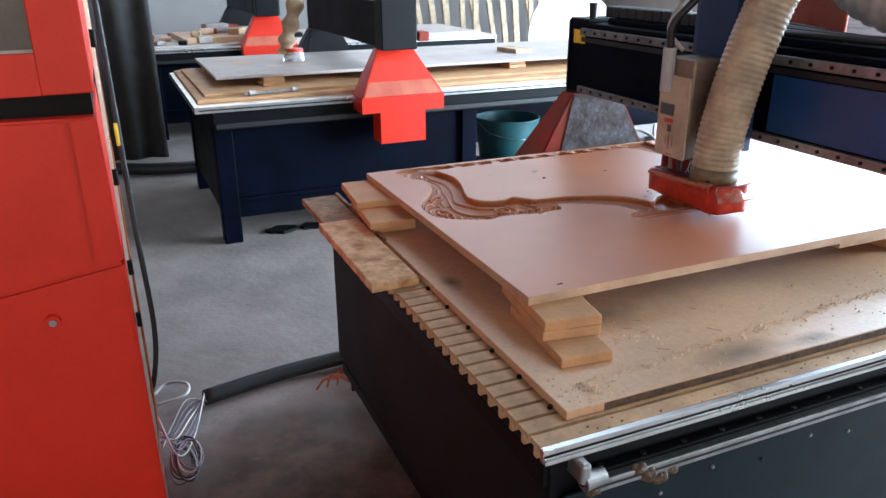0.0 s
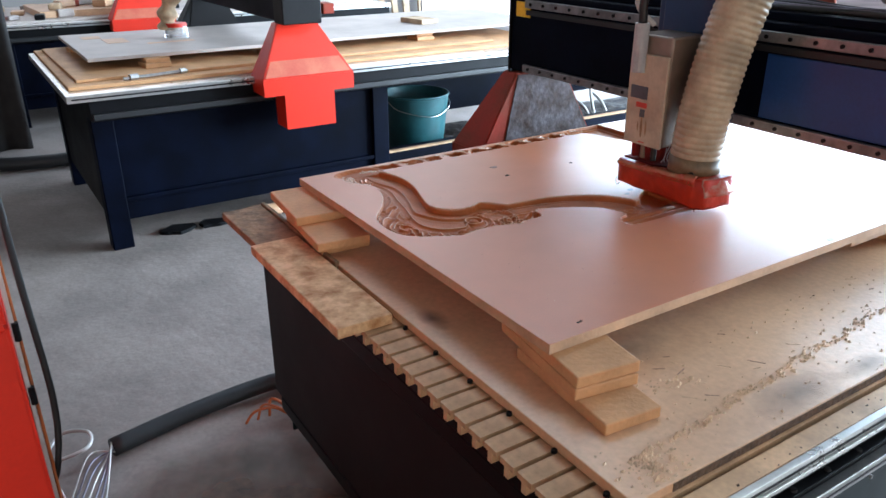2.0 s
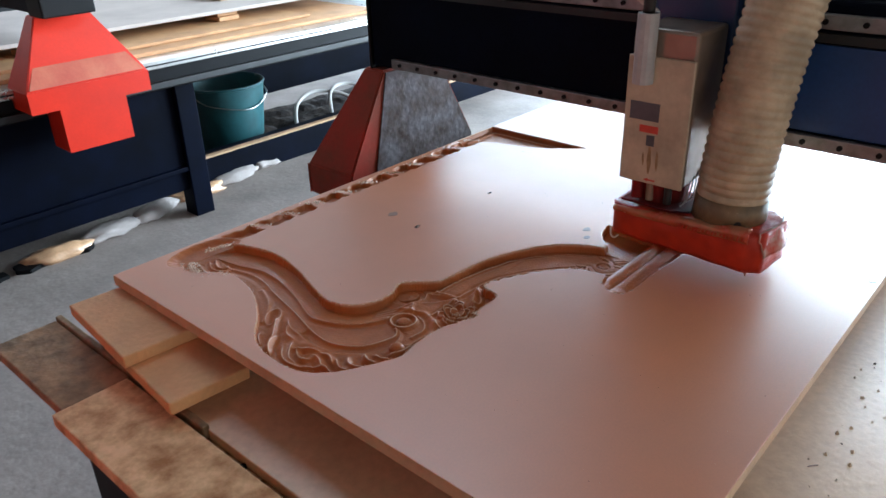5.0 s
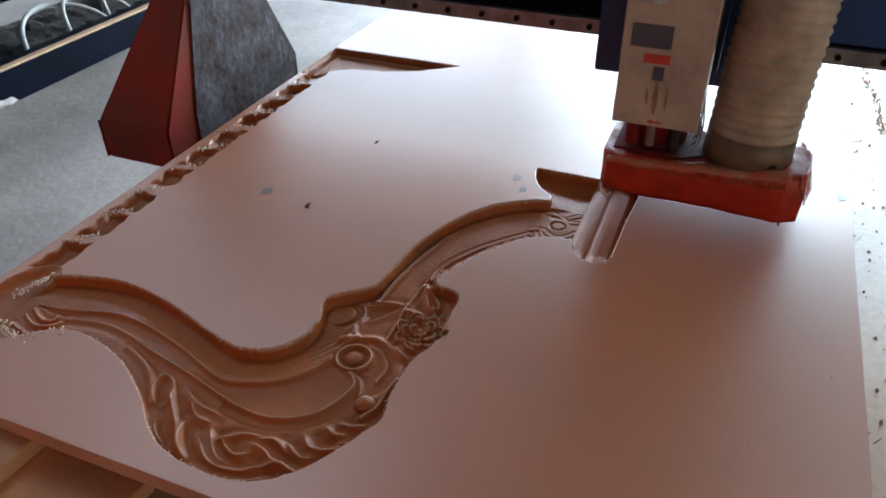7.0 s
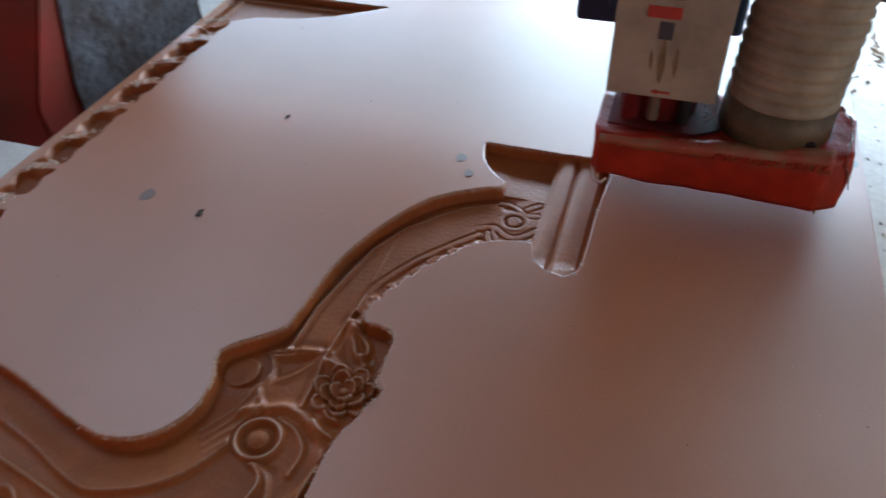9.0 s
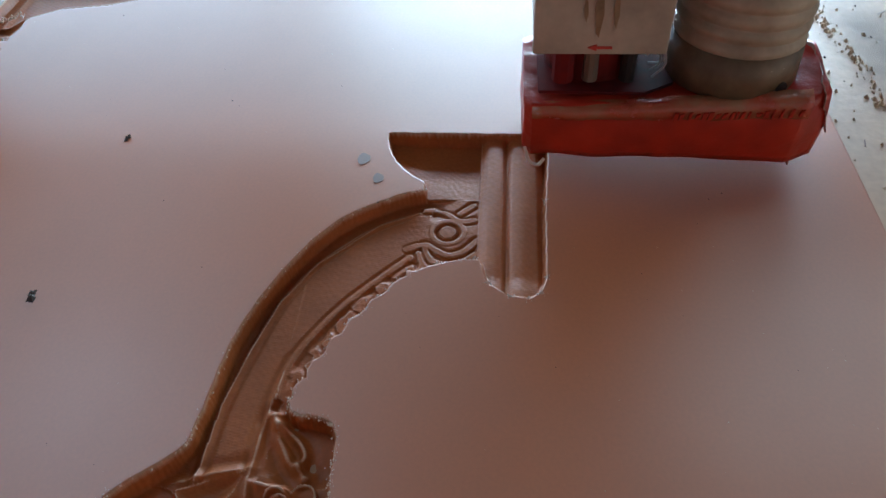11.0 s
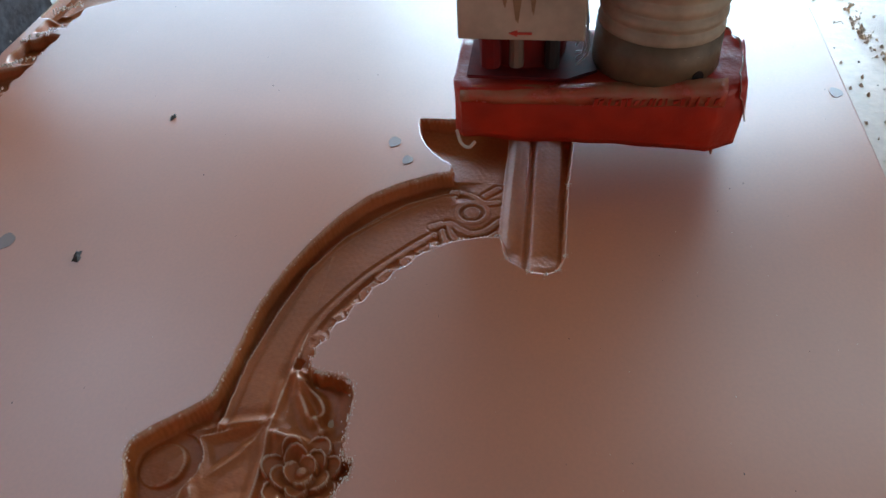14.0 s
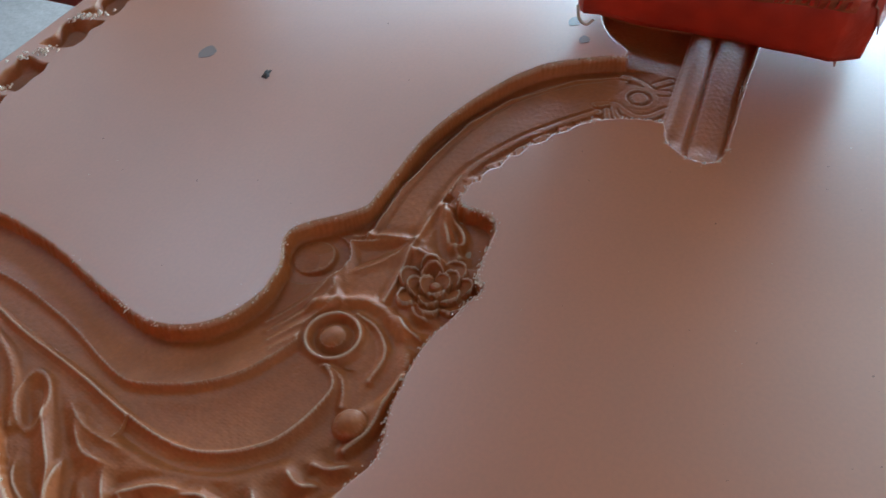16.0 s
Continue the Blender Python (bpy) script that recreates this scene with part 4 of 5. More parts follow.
spots = [(rnd.uniform(0.3, 1.8), rnd.uniform(-0.255, -0.03), 0.8188) for i in range(45)] + [(rnd.uniform(-0.1, 1.5), rnd.uniform(-0.308, -0.285), 0.8005) for i in range(60)]
scatter("wood_crumbs", "dark crumbs strewn beside the board", "crumbs", spots, 0.003, CHIP, 6)


# ---- the moving head: spindle, suction shoe and hose (built with its shoe corner at y = 0) ----
head = thing("spindle_unit", "cream router spindle with a taped red suction shoe and ribbed hose", "router spindle")
part("carriage", box(0.80, bx0 - 0.016, -0.135, 0.06, 1.03, 1.86, 0.005), BLUEPLATE, head, "dark blue carriage plate")
part("slide", box(0.772, 0.80, -0.12, 0.02, 1.06, 1.82, 0.004), BLUEPLATE, head)
body = part("spindle", box(0.664, 0.772, -0.112, 0.0, 1.02, 1.275, 0.006), CASING, head, "metal spindle casing with dusty sides")
front = part("front_cover", box(0.656, 0.663, -0.113, 0.001, 1.019, 1.232, 0.002), CREAM, body, "cream front cover")
part("label", box(0.6545, 0.656, -0.062, -0.010, 1.128, 1.158), LABEL, front, "dark printed label")
part("label", box(0.6545, 0.656, -0.063, -0.030, 1.108, 1.120), REDLABEL, front, "red label")
part("mark", box(0.6545, 0.656, -0.058, -0.044, 1.086, 1.104), LABEL, front)
for k, (y, z0, z1, w) in enumerate(((-0.052, 1.036, 1.088, 0.0040), (-0.066, 1.044, 1.080, 0.0026), (-0.041, 1.050, 1.074, 0.0022))):
    part("stain", prism([(y - 0.4 * w, z0), (y + 0.3 * w, z0 + 0.004), (y + w, (z0 + z1) / 2), (y + 0.5 * w, z1), (y - 0.4 * w, z1 - 0.006), (y - w, (z0 + z1) / 2 - 0.005)], "x", 0.6552, 0.6562), STAIN, front, "brown rust streak")
part("arrow", prism([(-0.066, 1.0255), (-0.053, 1.0255), (-0.053, 1.0235), (-0.0455, 1.0265), (-0.053, 1.0295), (-0.053, 1.0275), (-0.066, 1.0275)], "x", 0.6545, 0.656), REDLABEL, front, "small red arrow")
part("connector", cyl((0.650, -0.03, 1.19), (0.650, -0.03, 1.30), 0.017, seg=14), CHAINW, head, "grey cable connector")
part("axis_motor", box(0.79, bx0 - 0.018, -0.09, 0.0, 1.862, 1.98, 0.006), BLACK, head)
part("cable", tube(curve([(0.65, -0.03, 1.30), (0.648, -0.035, 1.36), (0.69, -0.06, 1.42), (0.75, -0.05, 1.48), (0.80, -0.05, 1.58)]), 0.010, 8), RUBBER, head, "black spindle cable", True)
part("cable", tube(curve([(0.70, -0.02, 1.29), (0.69, 0.03, 1.34), (0.74, 0.04, 1.42), (0.78, 0.02, 1.50)]), 0.006, 8), WIREWHITE, head, "", True)
part("nose", cyl((0.715, -0.056, 1.02), (0.715, -0.056, 0.975), 0.046, 0.042, 28), NOSERED, head, "red-covered spindle nose")
part("collet", cyl((0.715, -0.056, 0.975), (0.715, -0.056, 0.925), 0.018, 0.015), STEEL, head)
part("cutter", cyl((0.715, -0.056, 0.925), (0.715, -0.056, 0.894), 0.003, 0.002, 10), STEEL, head, "thin steel cutter")
for dy in (-0.028, -0.052, -0.085):
    part("fitting", cyl((0.672, dy, 1.018), (0.672, dy, 0.985), 0.007 if dy < -0.04 else 0.010, seg=10), CASING if dy == -0.052 else (RUBBER if dy < -0.06 else INNER), head, "small hose fitting")
# shoe: open tray wrapped in red tape, sagging to its hose end
sb = prism([(0.648, -0.002), (0.645, -0.12), (0.642, -0.235), (0.655, -0.262), (0.735, -0.268), (0.768, -0.24), (0.772, -0.01), (0.76, 0.006), (0.66, 0.006)], "z", 0.917, 0.974)
bmesh.ops.triangulate(sb, faces=[f for f in sb.faces if len(f.verts) > 4])
bmesh.ops.subdivide_edges(sb, edges=sb.edges[:], cuts=7, use_grid_fill=True)
for v in sb.verts:
    q = v.co * 26
    low = (0.974 - v.co.z) / 0.057
    v.co += 0.0022 * Vector((noise.noise(q), noise.noise(q + Vector((9, 0, 0))), noise.noise(q + Vector((0, 9, 0)))))
    v.co.x -= 0.004 * math.sin(math.pi * low) * (v.co.x < 0.69)
    v.co.z += 0.010 * (1 - low) * max(0.0, -v.co.y - 0.02) / 0.24 - 0.001 * low * ss(0.16, 0.25, -v.co.y)
shoe = part("shoe", sb, TAPE, head, "suction shoe wrapped in red printed tape", True)
part("shoe_top", prism([(0.657, -0.006), (0.655, -0.100), (0.672, -0.128), (0.72, -0.132), (0.757, -0.120), (0.76, -0.006)], "z", 0.978, 0.981, 0.0012), INNER, shoe, "dark glossy shoe lid")
bb = bmesh.new()
rows = []
for a in range(41):
    u = a / 40
    y = -0.001 - 0.240 * u
    z = 0.966 + 0.004 * u + 0.007 * u * u
    tall = 0.008 + 0.010 * u
    n = noise.noise(Vector((u * 14, 0, 1.3)))
    rows.append([bb.verts.new((0.6408 + dx - 0.0035 * u + 0.0012 * n, y, z + f * tall + 0.0015 * n)) for dx, f in ((0.0008, -0.5), (-0.0006, 0.1), (0.0006, 0.5), (0.011, 0.85), (0.012, 0.5))])
for p, q in zip(rows, rows[1:]):
    for k in range(4):
        bb.faces.new((p[k], p[k + 1], q[k + 1], q[k]))
band = part("tape_band", bb, TAPEEDGE, shoe, "crumpled clear tape edge", True)
band.modifiers.new("thick", "SOLIDIFY").thickness = 0.001
fl = bmesh.new()
grid = []
for a in range(22):
    row = []
    u = a / 21
    base = Vector((0.648 + 0.12 * u, -0.2655 - 0.009 * math.sin(math.pi * u), 0))
    for b in range(8):
        v = b / 7
        n = noise.noise(Vector((u * 7, v * 5, 3.1)))
        row.append(fl.verts.new(base + Vector((0.004 * n, -0.005 * v * n + 0.012 * v + 0.0015 * math.sin(u * 9), 0.946 + 0.040 * v + 0.005 * n * v))))
    grid.append(row)
for a in range(21):
    for b in range(7):
        fl.faces.new((grid[a][b], grid[a + 1][b], grid[a + 1][b + 1], grid[a][b + 1]))
flap = part("tape_flap", fl, CLEARTAPE, shoe, "crumpled translucent tape flap printed red", True)
flap.modifiers.new("thick", "SOLIDIFY").thickness = 0.0012
rp = random.Random(6)
y = -0.125
while y > -0.232:
    wide, tall = rp.uniform(0.0012, 0.004), rp.uniform(0.004, 0.010)
    u = -(y + 0.001) / 0.240
    zc = 0.9655 + 0.004 * u + 0.007 * u * u - 0.001
    part("tape_print", prism([(y, zc - tall / 2), (y - wide, zc - tall / 2 + 0.001), (y - wide - rp.uniform(0, 0.002), zc + tall / 2), (y - rp.uniform(0, 0.002), zc + tall / 2 - 0.001)], "x", 0.6385 - 0.0035 * u, 0.6405 - 0.0035 * u), TAPE, shoe)
    y -= wide + rp.uniform(0.0015, 0.006)
part("shoe_drip", cyl((0.65, -0.238, 0.925), (0.648, -0.242, 0.908), 0.004, 0.001, 6), TAPEEDGE, shoe)
part("tape_curl", tube(curve([(0.648, 0.004, 0.925), (0.641, -0.001, 0.914), (0.639, -0.009, 0.911), (0.642, -0.015, 0.916)]), 0.0016, 6), FLUFF, shoe)
# hose
path = curve([(0.702, -0.182, 0.978), (0.704, -0.183, 1.03), (0.712, -0.186, 1.12), (0.745, -0.196, 1.28), (0.80, -0.215, 1.46), (0.87, -0.235, 1.64), (0.98, -0.27, 1.82), (1.12, -0.31, 1.96)], 64)
rad, out, dist = [], [], 0.0
for i, p in enumerate(path):
    if i:
        dist += (p - path[i - 1]).length
    smooth = 0.022
    rad.append(0.0565 if dist < smooth else 0.0545 + 0.0034 * abs(math.sin(math.pi * (dist - smooth) / 0.0138)))
part("hose", tube(path, rad, 28), HOSE, head, "pale ribbed suction hose", True)
part("hose_neck", cyl((0.702, -0.182, 0.978), (0.7035, -0.1825, 1.018), 0.0590, 0.0580, 28), GREASY, head, "greasy taped hose neck", True)
part("shoe_hole", cyl((0.655, -0.215, 0.988), (0.653, -0.216, 0.988), 0.006, seg=10), RUBBER, shoe)
wires = bmesh.new()
for k in range(6):
    a = 0.675 + 0.012 * k
    tube(curve([(a, -0.108, 0.985), (a - 0.008 * (k % 3), -0.118 + 0.004 * (k % 2), 1.0), (a + 0.01, -0.112, 1.02 + 0.006 * k)], 4), 0.0011, 5, wires)
part("tie_wire", wires, CHAINW, head, "thin binding wires")

# wide grey duct and red panel above the beam
duct = thing("dust_duct", "wide grey flexible duct resting over the gantry", "duct")
path = curve([(1.06, 0.50, 1.72), (1.06, 0.34, 1.56), (1.055, 0.2, 1.455), (1.05, 0.02, 1.415), (1.06, -0.2, 1.412), (1.08, -0.42, 1.42)], 24)
part("duct_hose", tube(path, [0.085 + 0.004 * math.sin(i * 1.3) for i in range(len(path))], 24), DUCT, duct, "", True)
tagged(part("red_bracket", box(1.10, 1.109, 0.30, 0.52, 1.31, 1.50, 0.003), DUSTRED), "red sheet bracket on top of the gantry", "bracket")

# ---- second router behind ----
def far_bed(name, label, y0, x0, x1, short):
    b = thing(name, label, "router bed", group="router beds in the hall")
    part("bed_top", box(x0, x1, y0, y0 + 1.45, 0.762, 0.795, 0.002), ALU, b, "pale aluminium bed edge")
    part("bed_groove", box(x0 + 0.02, x1, y0 - 0.002, y0, 0.775, 0.781), BLACK, b)
    part("side_beam", box(x0 + 0.09, x1, y0 + 0.03, y0 + 0.12, 0.66, 0.761, 0.004), BLACK, b)
    part("rail", box(x0 + 0.10, x1, y0 + 0.005, y0 + 0.03, 0.672, 0.70, 0.003), RUBBER, b, "dark greasy guide rail")
    part("side_panel", box(x0 + 0.12, short, y0 + 0.10, y0 + 0.115, 0.14, 0.66, 0.004), NAVY, b, "navy side panel")
    part("panel_fold", box(x0 + 0.12, short, y0 + 0.075, y0 + 0.10, 0.24, 0.262, 0.003), NAVY, b)
    part("rear_panel", box(x0 + 0.12, x1, y0 + 1.33, y0 + 1.345, 0.12, 0.66, 0.004), NAVY, b)
    part("end_panel", box(x0 + 0.1, x0 + 0.115, y0 + 0.18, y0 + 1.4, 0.16, 0.76, 0.004), BLACK, b)
    for x in (x0 + 0.09, short - 0.1, x1 - 0.12):
        for y in (y0 + 0.07, y0 + 1.28):
            part("leg", box(x, x + 0.10, y, y + 0.10, 0, 0.66, 0.005), NAVY, b)
    return b


far_bed("router_bed", "navy router bed with stacked boards on its pale top", 2.95, -0.30, 4.8, 1.37)
g2, _, _ = gantry("cnc_gantry", "dark router gantry with bright red feet", 2.98, 4.45, 0.81, RED, RED, False, ENDPANEL)
part("upright", box(0.70, 0.905, 2.83, 2.955, 1.05, 1.62, 0.006), ENDPANEL, g2, "dark grey gantry upright")
part("chain_box", box(0.92, 0.98, 2.84, 2.94, 1.09, 1.14, 0.004), REDBROWN, g2)


def sheet(x, y, z, w, l, h, turn, m, label, name="board"):
    o = part(name, box(-w / 2, w / 2, -l / 2, l / 2, 0, h, 0.002), m)
    o.matrix_basis = pose(x, y, z, 0, 0, turn)
    return tagged(o, label, "board", group="boards on the routers")


sheet(1.18, 3.72, 0.7955, 2.9, 1.30, 0.018, 0, BLOCK, "tan spoilboard on the second router")
sheet(1.0, 3.75, 0.814, 2.45, 1.15, 0.014, 0.6, BLOCK, "thin tan board on the spoilboard")
sheet(1.35, 3.86, 0.872, 2.95, 0.98, 0.018, 0, PALEBOARD, "pale carved board raised on offcuts")
for x, y in ((0.19, 3.36), (0.19, 4.2), (0.85, 3.42), (1.85, 3.45), (1.85, 4.2), (-0.05, 4.1)):
    offcut(x, y, 0.8282, 0.13, 0.12, 0.022, 5, "tan offcut under the pale board")
    offcut(x + 0.01, y + 0.02, 0.8503, 0.12, 0.12, 0.0215, 0, "tan offcut under the pale board")
sheet(2.02, 3.75, 0.8905, 0.14, 0.22, 0.03, 10, WOOD, "small wood offcut on the pale board", "offcut")
for x, y, w, l in ((0.12, 3.95, 0.12, 0.2), (0.38, 3.75, 0.26, 0.05), (0.02, 4.15, 0.1, 0.12)):
    tagged(part("carved_patch", box(x - w / 2, x + w / 2, y - l / 2, y + l / 2, 0.8885, 0.8912), CORE), "brown carved patch on the pale board", "carving")
cl = thing("bar_clamp", "shiny steel bar clamp lying on the board", "clamp")
part("bar", cyl((-0.02, 3.10, 0.824), (0.30, 3.16, 0.824), 0.008, seg=10), STEEL, cl)
part("jaw", cyl((0.01, 3.107, 0.824), (0.05, 3.114, 0.824), 0.018, seg=12), STEEL, cl)
part("jaw", cyl((0.26, 3.153, 0.824), (0.29, 3.158, 0.824), 0.016, seg=12), STEEL, cl)

# third router at the back
far_bed("router_bed", "dark router bed at the back, cluttered with boards", 5.9, -0.45, 3.0, 2.9)
g3, _, _ = gantry("cnc_gantry", "dark gantry at the back with red feet", 5.95, 7.4, 0.68, RED, RED, False, ENDPANEL)
part("upright", box(0.58, 0.78, 5.80, 5.92, 1.05, 1.6, 0.006), BLACK, g3)
sheet(1.3, 6.6, 0.7955, 3.2, 1.25, 0.018, 0, PALEBOARD, "pale board on the back router")
sheet(1.9, 6.5, 0.8137, 1.9, 1.0, 0.018, 1, PALEBOARD, "pale board on the back router")
sheet(0.4, 6.5, 0.8137, 0.9, 0.7, 0.05, 4, SPOIL, "stacked boards on the back router")
rnd = random.Random(8)
for k in range(22):
    x, y = rnd.uniform(-0.35, 1.0), rnd.uniform(6.05, 6.9)
    s = rnd.uniform(0.04, 0.12)
    z = 0.8642 if -0.05 < x < 0.85 and 6.15 < y < 6.85 else 0.8137
    m = [RAG, WOOD, REDBROWN, BLACK, PALEBOARD, SPOIL][k % 6]
    o = part("clutter_piece", box(-s, s, -s * 0.6, s * 0.6, 0, s * rnd.uniform(0.4, 1.0), 0.01), m)
    o.matrix_basis = pose(x, y, z, 0, 0, rnd.uniform(0, 90))
    tagged(o, "small offcut among the clutter on the back router", "offcut", group="clutter on the back router")
hd = thing("router_with_dust_bag", "brown dust bag and clear cup on the second router", "dust bag")
part("bag", tube(curve([(0.42, 3.95, 0.93), (0.43, 3.95, 1.02), (0.47, 3.95, 1.15), (0.52, 3.95, 1.32), (0.56, 3.95, 1.5)]), [0.05 + 0.012 * math.sin(i) for i in range(33)], 14), WOOD, hd, "", True)
part("cup", cyl((0.46, 3.92, 0.8912), (0.46, 3.92, 0.95), 0.07, 0.06, 18), GLASSM, hd, "clear plastic cup")
part("ring", cyl((0.46, 3.92, 0.95), (0.46, 3.92, 0.97), 0.062, 0.06, 18), RED, hd)

# bucket, timber and clutter behind the second bed
bk = thing("bucket", "teal plastic bucket standing on the floor", "bucket", (1.98, 3.75, 0))
bm = cyl((0, 0, 0), (0, 0, 0.42), 0.19, 0.235, 32, caps=False)
part("inner_wall", cyl((0, 0, 0.01), (0, 0, 0.42), 0.183, 0.228, 32, caps=False), BUCKET, bk, "", True)
part("bottom", cyl((0, 0, 0), (0, 0, 0.012), 0.189, 0.189, 32), BUCKET, bk)
part("shell", bm, BUCKET, bk, "", True)
part("rim", tube([(0.234 * math.cos(a), 0.234 * math.sin(a), 0.42) for a in np.linspace(0, 2 * math.pi, 40)], 0.008, 8), BUCKET, bk, "", True)
part("handle", tube(curve([(-0.235, 0, 0.40), (-0.2, -0.14, 0.34), (0, -0.25, 0.30), (0.2, -0.14, 0.34), (0.235, 0, 0.40)]), 0.003, 6), STEEL, bk)
rd = random.Random(21)
V, F = [], []
for i in range(64):
    for j in range(16):
        x, y = 1.42 + 3.2 * i / 63, 3.45 + 0.82 * j / 15
        edge = min(i, 63 - i, j, 15 - j)
        V.append((x, y, 0.001 if edge == 0 else 0.012 + 0.05 * abs(noise.noise(Vector((x * 5, y * 6, 2)))) + rd.uniform(0, 0.008)))
for i in range(63):
    for j in range(15):
        F.append((i * 16 + j, (i + 1) * 16 + j, (i + 1) * 16 + j + 1, i * 16 + j + 1))
tagged(raw("floor_debris", V, F, mat("dark_debris", (0.05, 0.034, 0.027), 0.9, color2=(0.015, 0.012, 0.012), scale=9, bump=0.4, bump_scale=40)), "dark heap of swept chips under the second router", "debris", kind="stuff")
ch = thing("cable_channel", "blue steel cable channel with a dusty lid on the floor", "channel")
part("tray", box(1.42, 4.6, 3.32, 3.44, 0.0, 0.16, 0.005), NAVY, ch)
part("lid", box(1.42, 4.6, 3.31, 3.35, 0.161, 0.172, 0.003), EDGE, ch, "dusty wooden lid strip")
for k in range(5):
    c = curve([(2.3 + 0.3 * k, 3.5, 0.012), (2.4 + 0.28 * k, 3.62, 0.20 + 0.02 * k), (2.62 + 0.25 * k, 3.68, 0.24), (2.8 + 0.2 * k, 3.55, 0.18), (2.85 + 0.2 * k, 3.3 + 0.05 * k, 0.012)])
    tagged(part("cable", tube(c, 0.012, 8), WIREWHITE, None, "", True), "loose white cable looped over the channel", "cable")
for k in range(6):
    bm = bmesh.new()
    bmesh.ops.create_icosphere(bm, subdivisions=3, radius=1)
    for v in bm.verts:
        f = 1 + 0.35 * noise.noise(v.co * 2.2 + Vector((k * 7, 0, 0)))
        v.co = Vector((v.co.x * 0.15 * f, v.co.y * 0.06 * f, max(0, 0.018 + 0.035 * v.co.z * f)))
    o = part("rag", bm, RAG if k % 3 else SPOIL, None, "", True)
    o.matrix_basis = pose(0.62 + 0.27 * k, 3.12 + 0.05 * k, 0.0, 0, 0, 12 * (k % 3) - 6)
    tagged(o, "crumpled pale scrap lying under the second router", "scrap", group="scraps on the floor")
for k in range(4):
    tagged(part("dark_scrap", prism([(0.12 + 0.2 * k + 0.11 * rnd.uniform(0.5, 1.1) * math.cos(a), 3.12 + 0.07 * rnd.uniform(0.4, 1.1) * math.sin(a)) for a in np.linspace(0.3 * k, 5.4 + 0.2 * k, 11)], "z", 0, 0.018, 0.003), BLACK), "dark scrap under the second router", "scrap", group="scraps on the floor")
for k in range(14):
    x = 3.3 + 0.17 * k
    o = part("timber", box(-0.035 - 0.01 * (k % 3), 0.035, -0.02, 0.02, 0, 2.1 + 0.2 * (k % 4), 0.004), WOOD)
    o.matrix_basis = pose(x, 8.35 + 0.02 * (k % 3), 0, -14, (k % 5 - 2) * 3, 0)
    tagged(o, "timber lath leaning on the wall", "timber", group="leaning timbers")
disc = part("round_board", prism([(0.62 * math.cos(a), 0.62 * math.sin(a)) for a in np.linspace(0, 2 * math.pi, 49)[:-1]], "y", 0, 0.03), PALEBOARD)
disc.matrix_basis = pose(4.4, 6.6, 0.605, -15, 0, 0)
tagged(disc, "pale round board standing on edge", "board")
# Curtain set forward and widened so its dark cloth also stands for background shade.
cu = bmesh.new()
for k in range(40):
    x = -1.88 + 0.04 * k
    for z in (0, 3.0):
        cu.verts.new((x, 5.35 + 0.03 * math.sin(k * 1.1), z))
cu.verts.ensure_lookup_table()
for k in range(39):
    cu.faces.new((cu.verts[2 * k], cu.verts[2 * k + 2], cu.verts[2 * k + 3], cu.verts[2 * k + 1]))
ob = part("curtain", cu, CURTAIN, None, "", True)
ob.modifiers.new("thick", "SOLIDIFY").thickness = 0.006
tagged(ob, "dark hanging curtain widened over the shaded floor beside the back router", "curtain")

# ---- control cabinet ----
CY = 0.55
cab = thing("control_cabinet", "red sheet-metal control cabinet with a dark window", "cabinet")
XR = -0.712
part("lower_body", prism([(XR - 0.6, 0.0), (XR + 0.008, 0.0), (XR, 0.888), (XR - 0.6, 0.80)], "y", CY + 0.0, CY + 0.55, 0.006), RED, cab, "red lower cabinet door")
part("middle_body", prism([(XR - 0.6, 0.803), (XR - 0.001, 0.892), (XR - 0.008, 1.214), (XR - 0.6, 1.222)], "y", CY - 0.012, CY + 0.55, 0.006), RED, cab)
part("corner_strip", prism([(XR - 0.058, 0.905), (XR - 0.004, 0.91), (XR - 0.010, 1.212), (XR - 0.060, 1.213)], "y", CY - 0.0165, CY - 0.012, 0.002), RED, cab, "folded lighter red corner strip")
part("slot", box(XR - 0.6, XR - 0.012, CY + 0.03, CY + 0.5, 1.215, 1.262), BLACK, cab, "dark open slot")
part("upper_stile", box(XR - 0.10, XR - 0.004, CY - 0.008, CY + 0.55, 1.263, 1.75, 0.003), RED, cab)
part("upper_rail", box(XR - 0.62, XR - 0.0995, CY - 0.0075, CY + 0.55, 1.263, 1.345, 0.001), RED, cab)
part("upper_rail", box(XR - 0.62, XR - 0.0995, CY - 0.0075, CY + 0.55, 1.64, 1.75, 0.001), RED, cab)
part("window", box(XR - 0.62, XR - 0.095, CY + 0.012, CY + 0.02, 1.34, 1.645), SCREEN, cab, "smoked dark window")
part("window_gasket", box(XR - 0.62, XR - 0.098, CY + 0.006, CY + 0.011, 1.344, 1.352, 0.001), PALEBOARD, cab)
kn = part("lock", cyl((-0.874, CY + 0.012, 0.777), (-0.874, CY - 0.012, 0.777), 0.017, 0.015, 20), RED, cab, "round red lock")
part("key_slot", cyl((-0.874, CY - 0.0125, 0.777), (-0.874, CY - 0.016, 0.777), 0.008, seg=12), STEEL, kn)
part("side_trim", box(XR + 0.002, XR + 0.010, CY + 0.02, CY + 0.05, 0.02, 1.74, 0.001), ALU, cab, "bright edge of the cabinet side")
for z in (0.72, 0.85, 1.06, 1.35):
    part("hinge", cyl((XR + 0.010, CY + 0.02, z), (XR + 0.010, CY + 0.02, z + 0.035), 0.006, seg=10), BLACK, cab)
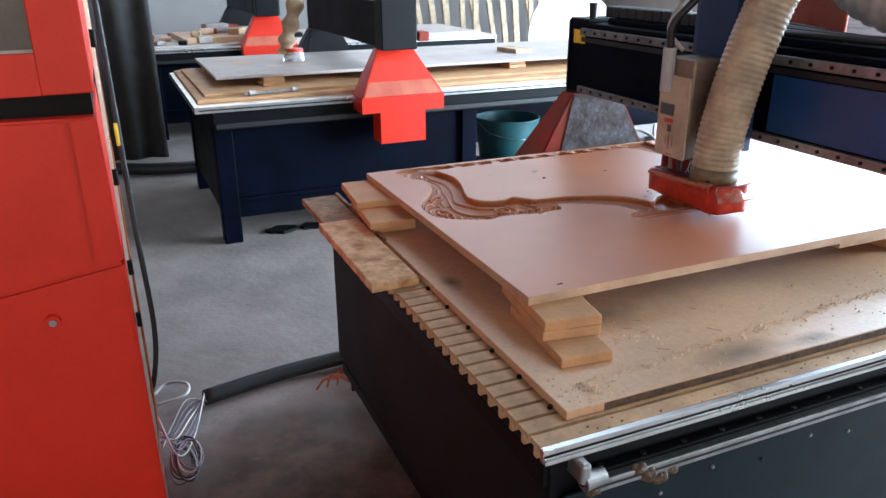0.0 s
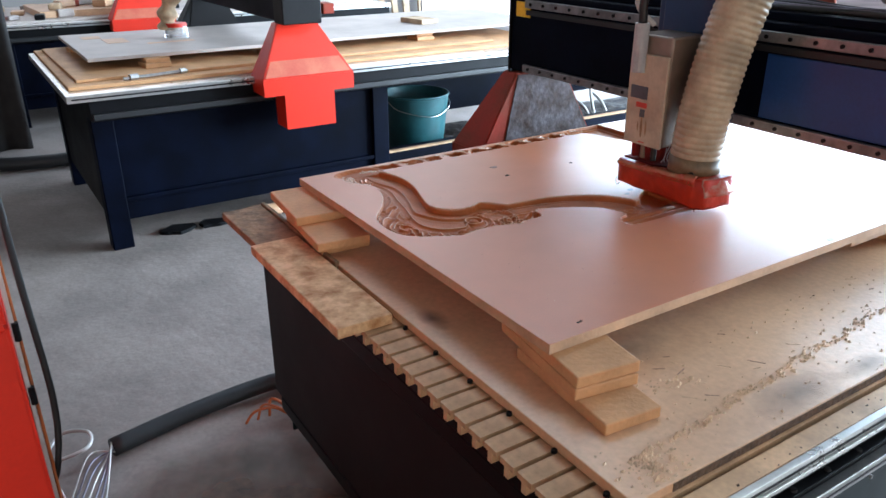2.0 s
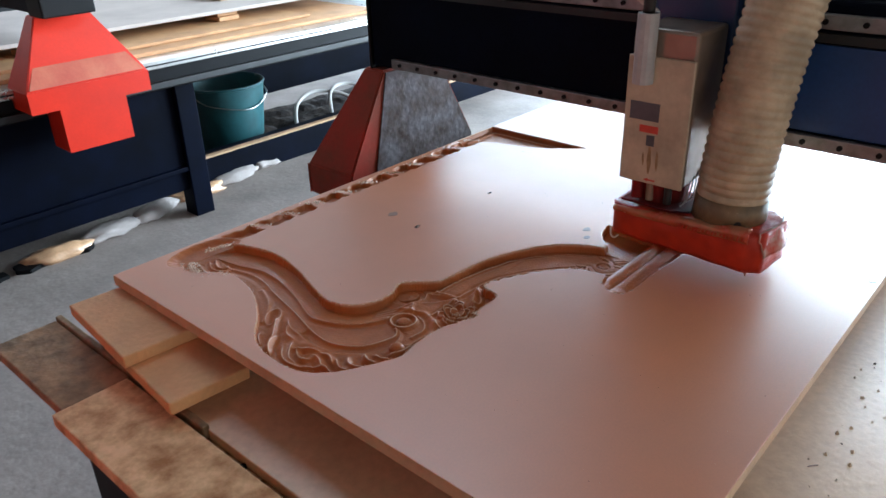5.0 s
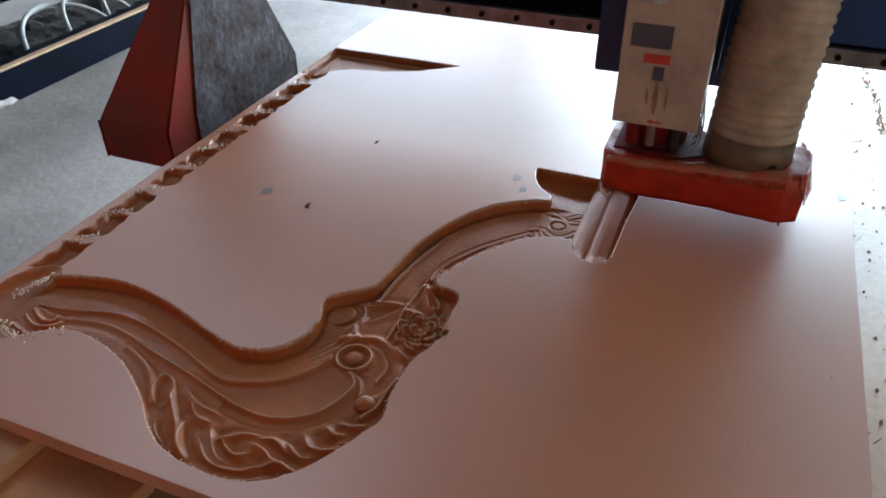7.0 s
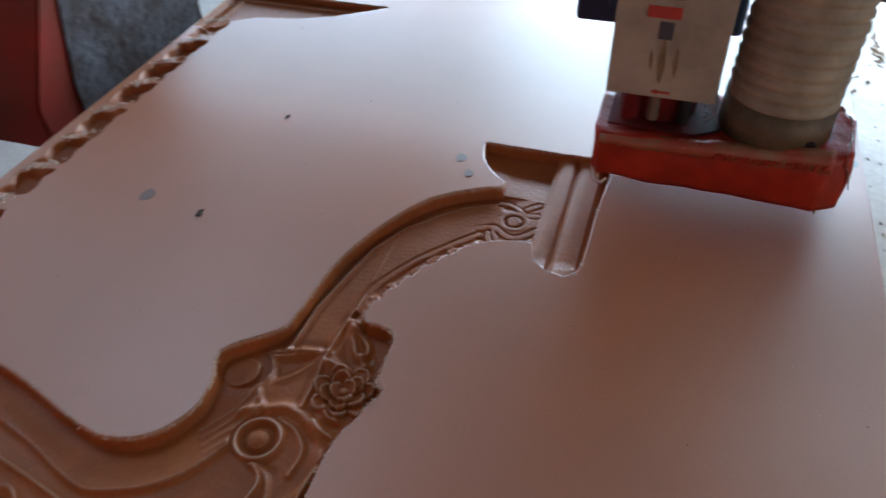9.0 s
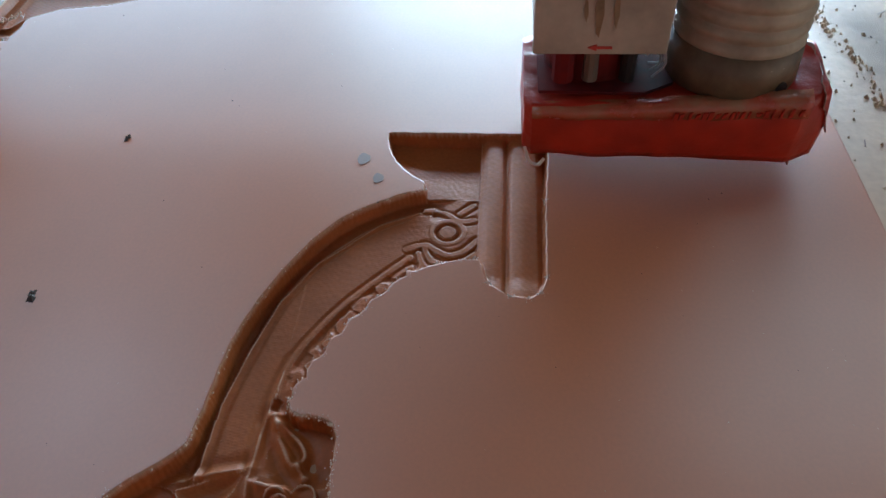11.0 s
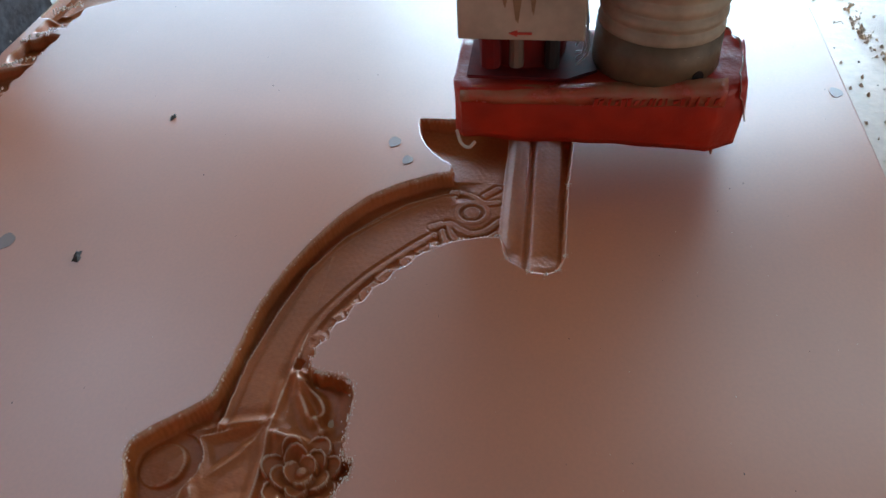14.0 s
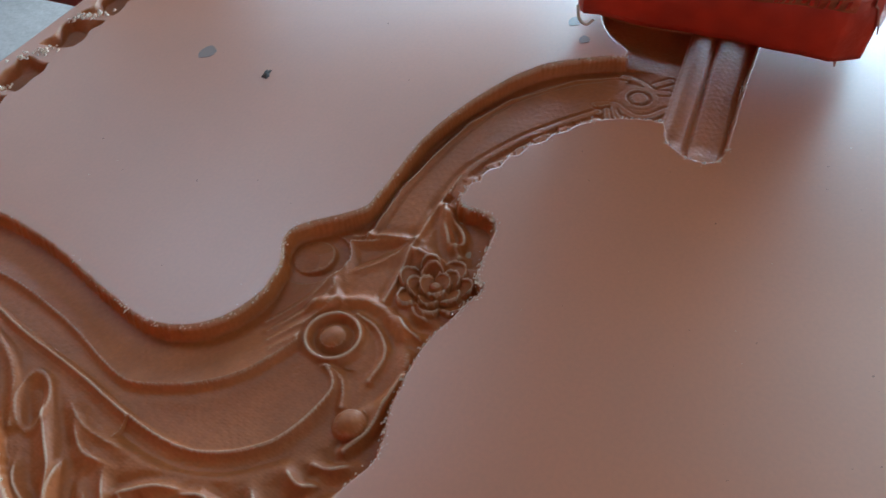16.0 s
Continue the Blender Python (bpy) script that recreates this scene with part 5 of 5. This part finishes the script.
tagged(part("black_cable", tube(curve([(-0.69, CY + 0.05, 1.75), (-0.687, CY + 0.05, 1.44), (-0.683, CY + 0.05, 1.21), (-0.679, CY + 0.05, 0.954), (-0.672, CY + 0.05, 0.70), (-0.69, CY + 0.05, 0.56), (-0.72, CY + 0.07, 0.48)]), 0.0062, 10), RUBBER, None, "", True), "black cable hanging beside the cabinet", "cable")
tagged(part("orange_cable", tube(curve([(-0.705, CY + 0.04, 1.75), (-0.703, CY + 0.04, 1.3), (-0.7, CY + 0.045, 0.9), (-0.699, CY + 0.05, 0.5), (-0.71, CY + 0.07, 0.3)]), 0.003, 8), ORANGE, None, "", True), "thin orange cable beside the cabinet", "cable")
tagged(part("cable_tag", box(-0.69, -0.682, CY + 0.035, CY + 0.045, 1.14, 1.19, 0.003), YELLOW), "yellow tag on the cable", "tag")
# cables running to the bed
tagged(part("cable_conduit", tube(curve([(-0.535, 1.35, 0.035), (-0.3, 1.40, 0.035), (-0.05, 1.42, 0.04), (0.1, 1.38, 0.06)]), 0.029, 14), RUBBER, None, "", True), "thick black cable conduit on the floor", "conduit")
for k in range(7):
    a = 0.02 * k
    c = curve([(-0.53, 1.35 + 0.006 * (k - 3), 0.03 + 0.004 * k), (-0.6, 1.33 - a * 2, 0.05), (-0.66, 1.22 - a * 3, 0.03 + a), (-0.70, 1.1, 0.03 + a)])
    tagged(part("wire", tube(c, 0.003, 6), WIREGREY if k % 3 else WIREWHITE, None, "", True), "thin cable from the conduit to the cabinet", "cable", group="wires at the conduit")
c = curve([(-0.705, 1.45, 0.03), (-0.65, 1.50, 0.04), (-0.585, 1.45, 0.05), (-0.6, 1.37, 0.05), (-0.70, 1.36, 0.04)])
tagged(part("white_cable", tube(c, 0.006, 8), WIREWHITE, None, "", True), "white cable loop on the floor", "cable")
coil = thing("cable_coil", "coil of thin grey wires lying by the cabinet", "cable coil")
for k in range(9):
    c = [(-0.655 + 0.035 * math.cos(a) + 0.004 * k, 1.0 + 0.10 * math.sin(a) - 0.012 * k, 0.02 + 0.012 * k + 0.015 * math.cos(a + k)) for a in np.linspace(0, 6.283, 20)]
    part("loop", tube(c, 0.0026, 6), [WIREGREY, RUBBER, RUBBER, WIREWHITE][k % 4], coil, "", True)
for k in range(3):
    c = curve([(-0.14 + 0.04 * k, 1.28, 0.01), (-0.11 + 0.03 * k, 1.27, 0.05 + 0.015 * k), (-0.05 + 0.02 * k, 1.26 - 0.02 * k, 0.05), (0.0, 1.25 - 0.03 * k, 0.01)])
    tagged(part("orange_wire", tube(c, 0.0045, 8), ORANGE, None, "", True), "orange wire end by the conduit", "cable", group="orange wires")
tagged(part("black_hose", tube(curve([(-0.75, 4.9, 0.05), (-0.45, 4.75, 0.05), (0.0, 4.7, 0.05), (0.5, 4.75, 0.05)]), 0.045, 12), RUBBER, None, "", True), "black hose lying behind the second router", "hose")
tagged(part("cable_trough", box(0.045, 0.10, 0.2, 1.46, 0, 0.05, 0.004), BLACK), "black cable trough on the floor under the bed's end", "trough")


# Sawdust film; the shade beside the bed is painted into its dark tone.
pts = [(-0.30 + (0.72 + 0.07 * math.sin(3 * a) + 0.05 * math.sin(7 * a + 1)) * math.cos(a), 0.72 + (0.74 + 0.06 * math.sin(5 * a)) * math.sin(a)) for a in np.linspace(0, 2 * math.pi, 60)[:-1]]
tagged(part("sawdust_and_shade", prism(pts, "z", -0.001, 0.0015), FLOORDUST_SHADE), "thin brown film of sawdust and painted shade on the concrete", "sawdust", kind="stuff")


def motions():
    rows = [(0, 0.467), (0.5, 0.483), (1, 0.502), (1.5, 0.507), (2, 0.508), (2.5, 0.493), (3, 0.478), (3.5, 0.472), (3.7, 0.468), (5.8, 0.378), (6, 0.372), (6.5, 0.355),
            (7, 0.339), (7.5, 0.328), (8, 0.320), (8.5, 0.311), (9, 0.306), (9.5, 0.30), (9.7, 0.298), (11.8, 0.343), (12, 0.356), (12.5, 0.370), (13, 0.381),
            (13.5, 0.398), (14, 0.400), (14.5, 0.406), (15, 0.436), (15.5, 0.452), (16, 0.463)]
    walk(head, [(t, pose(0, y, 0)) for t, y in rows])


motions()
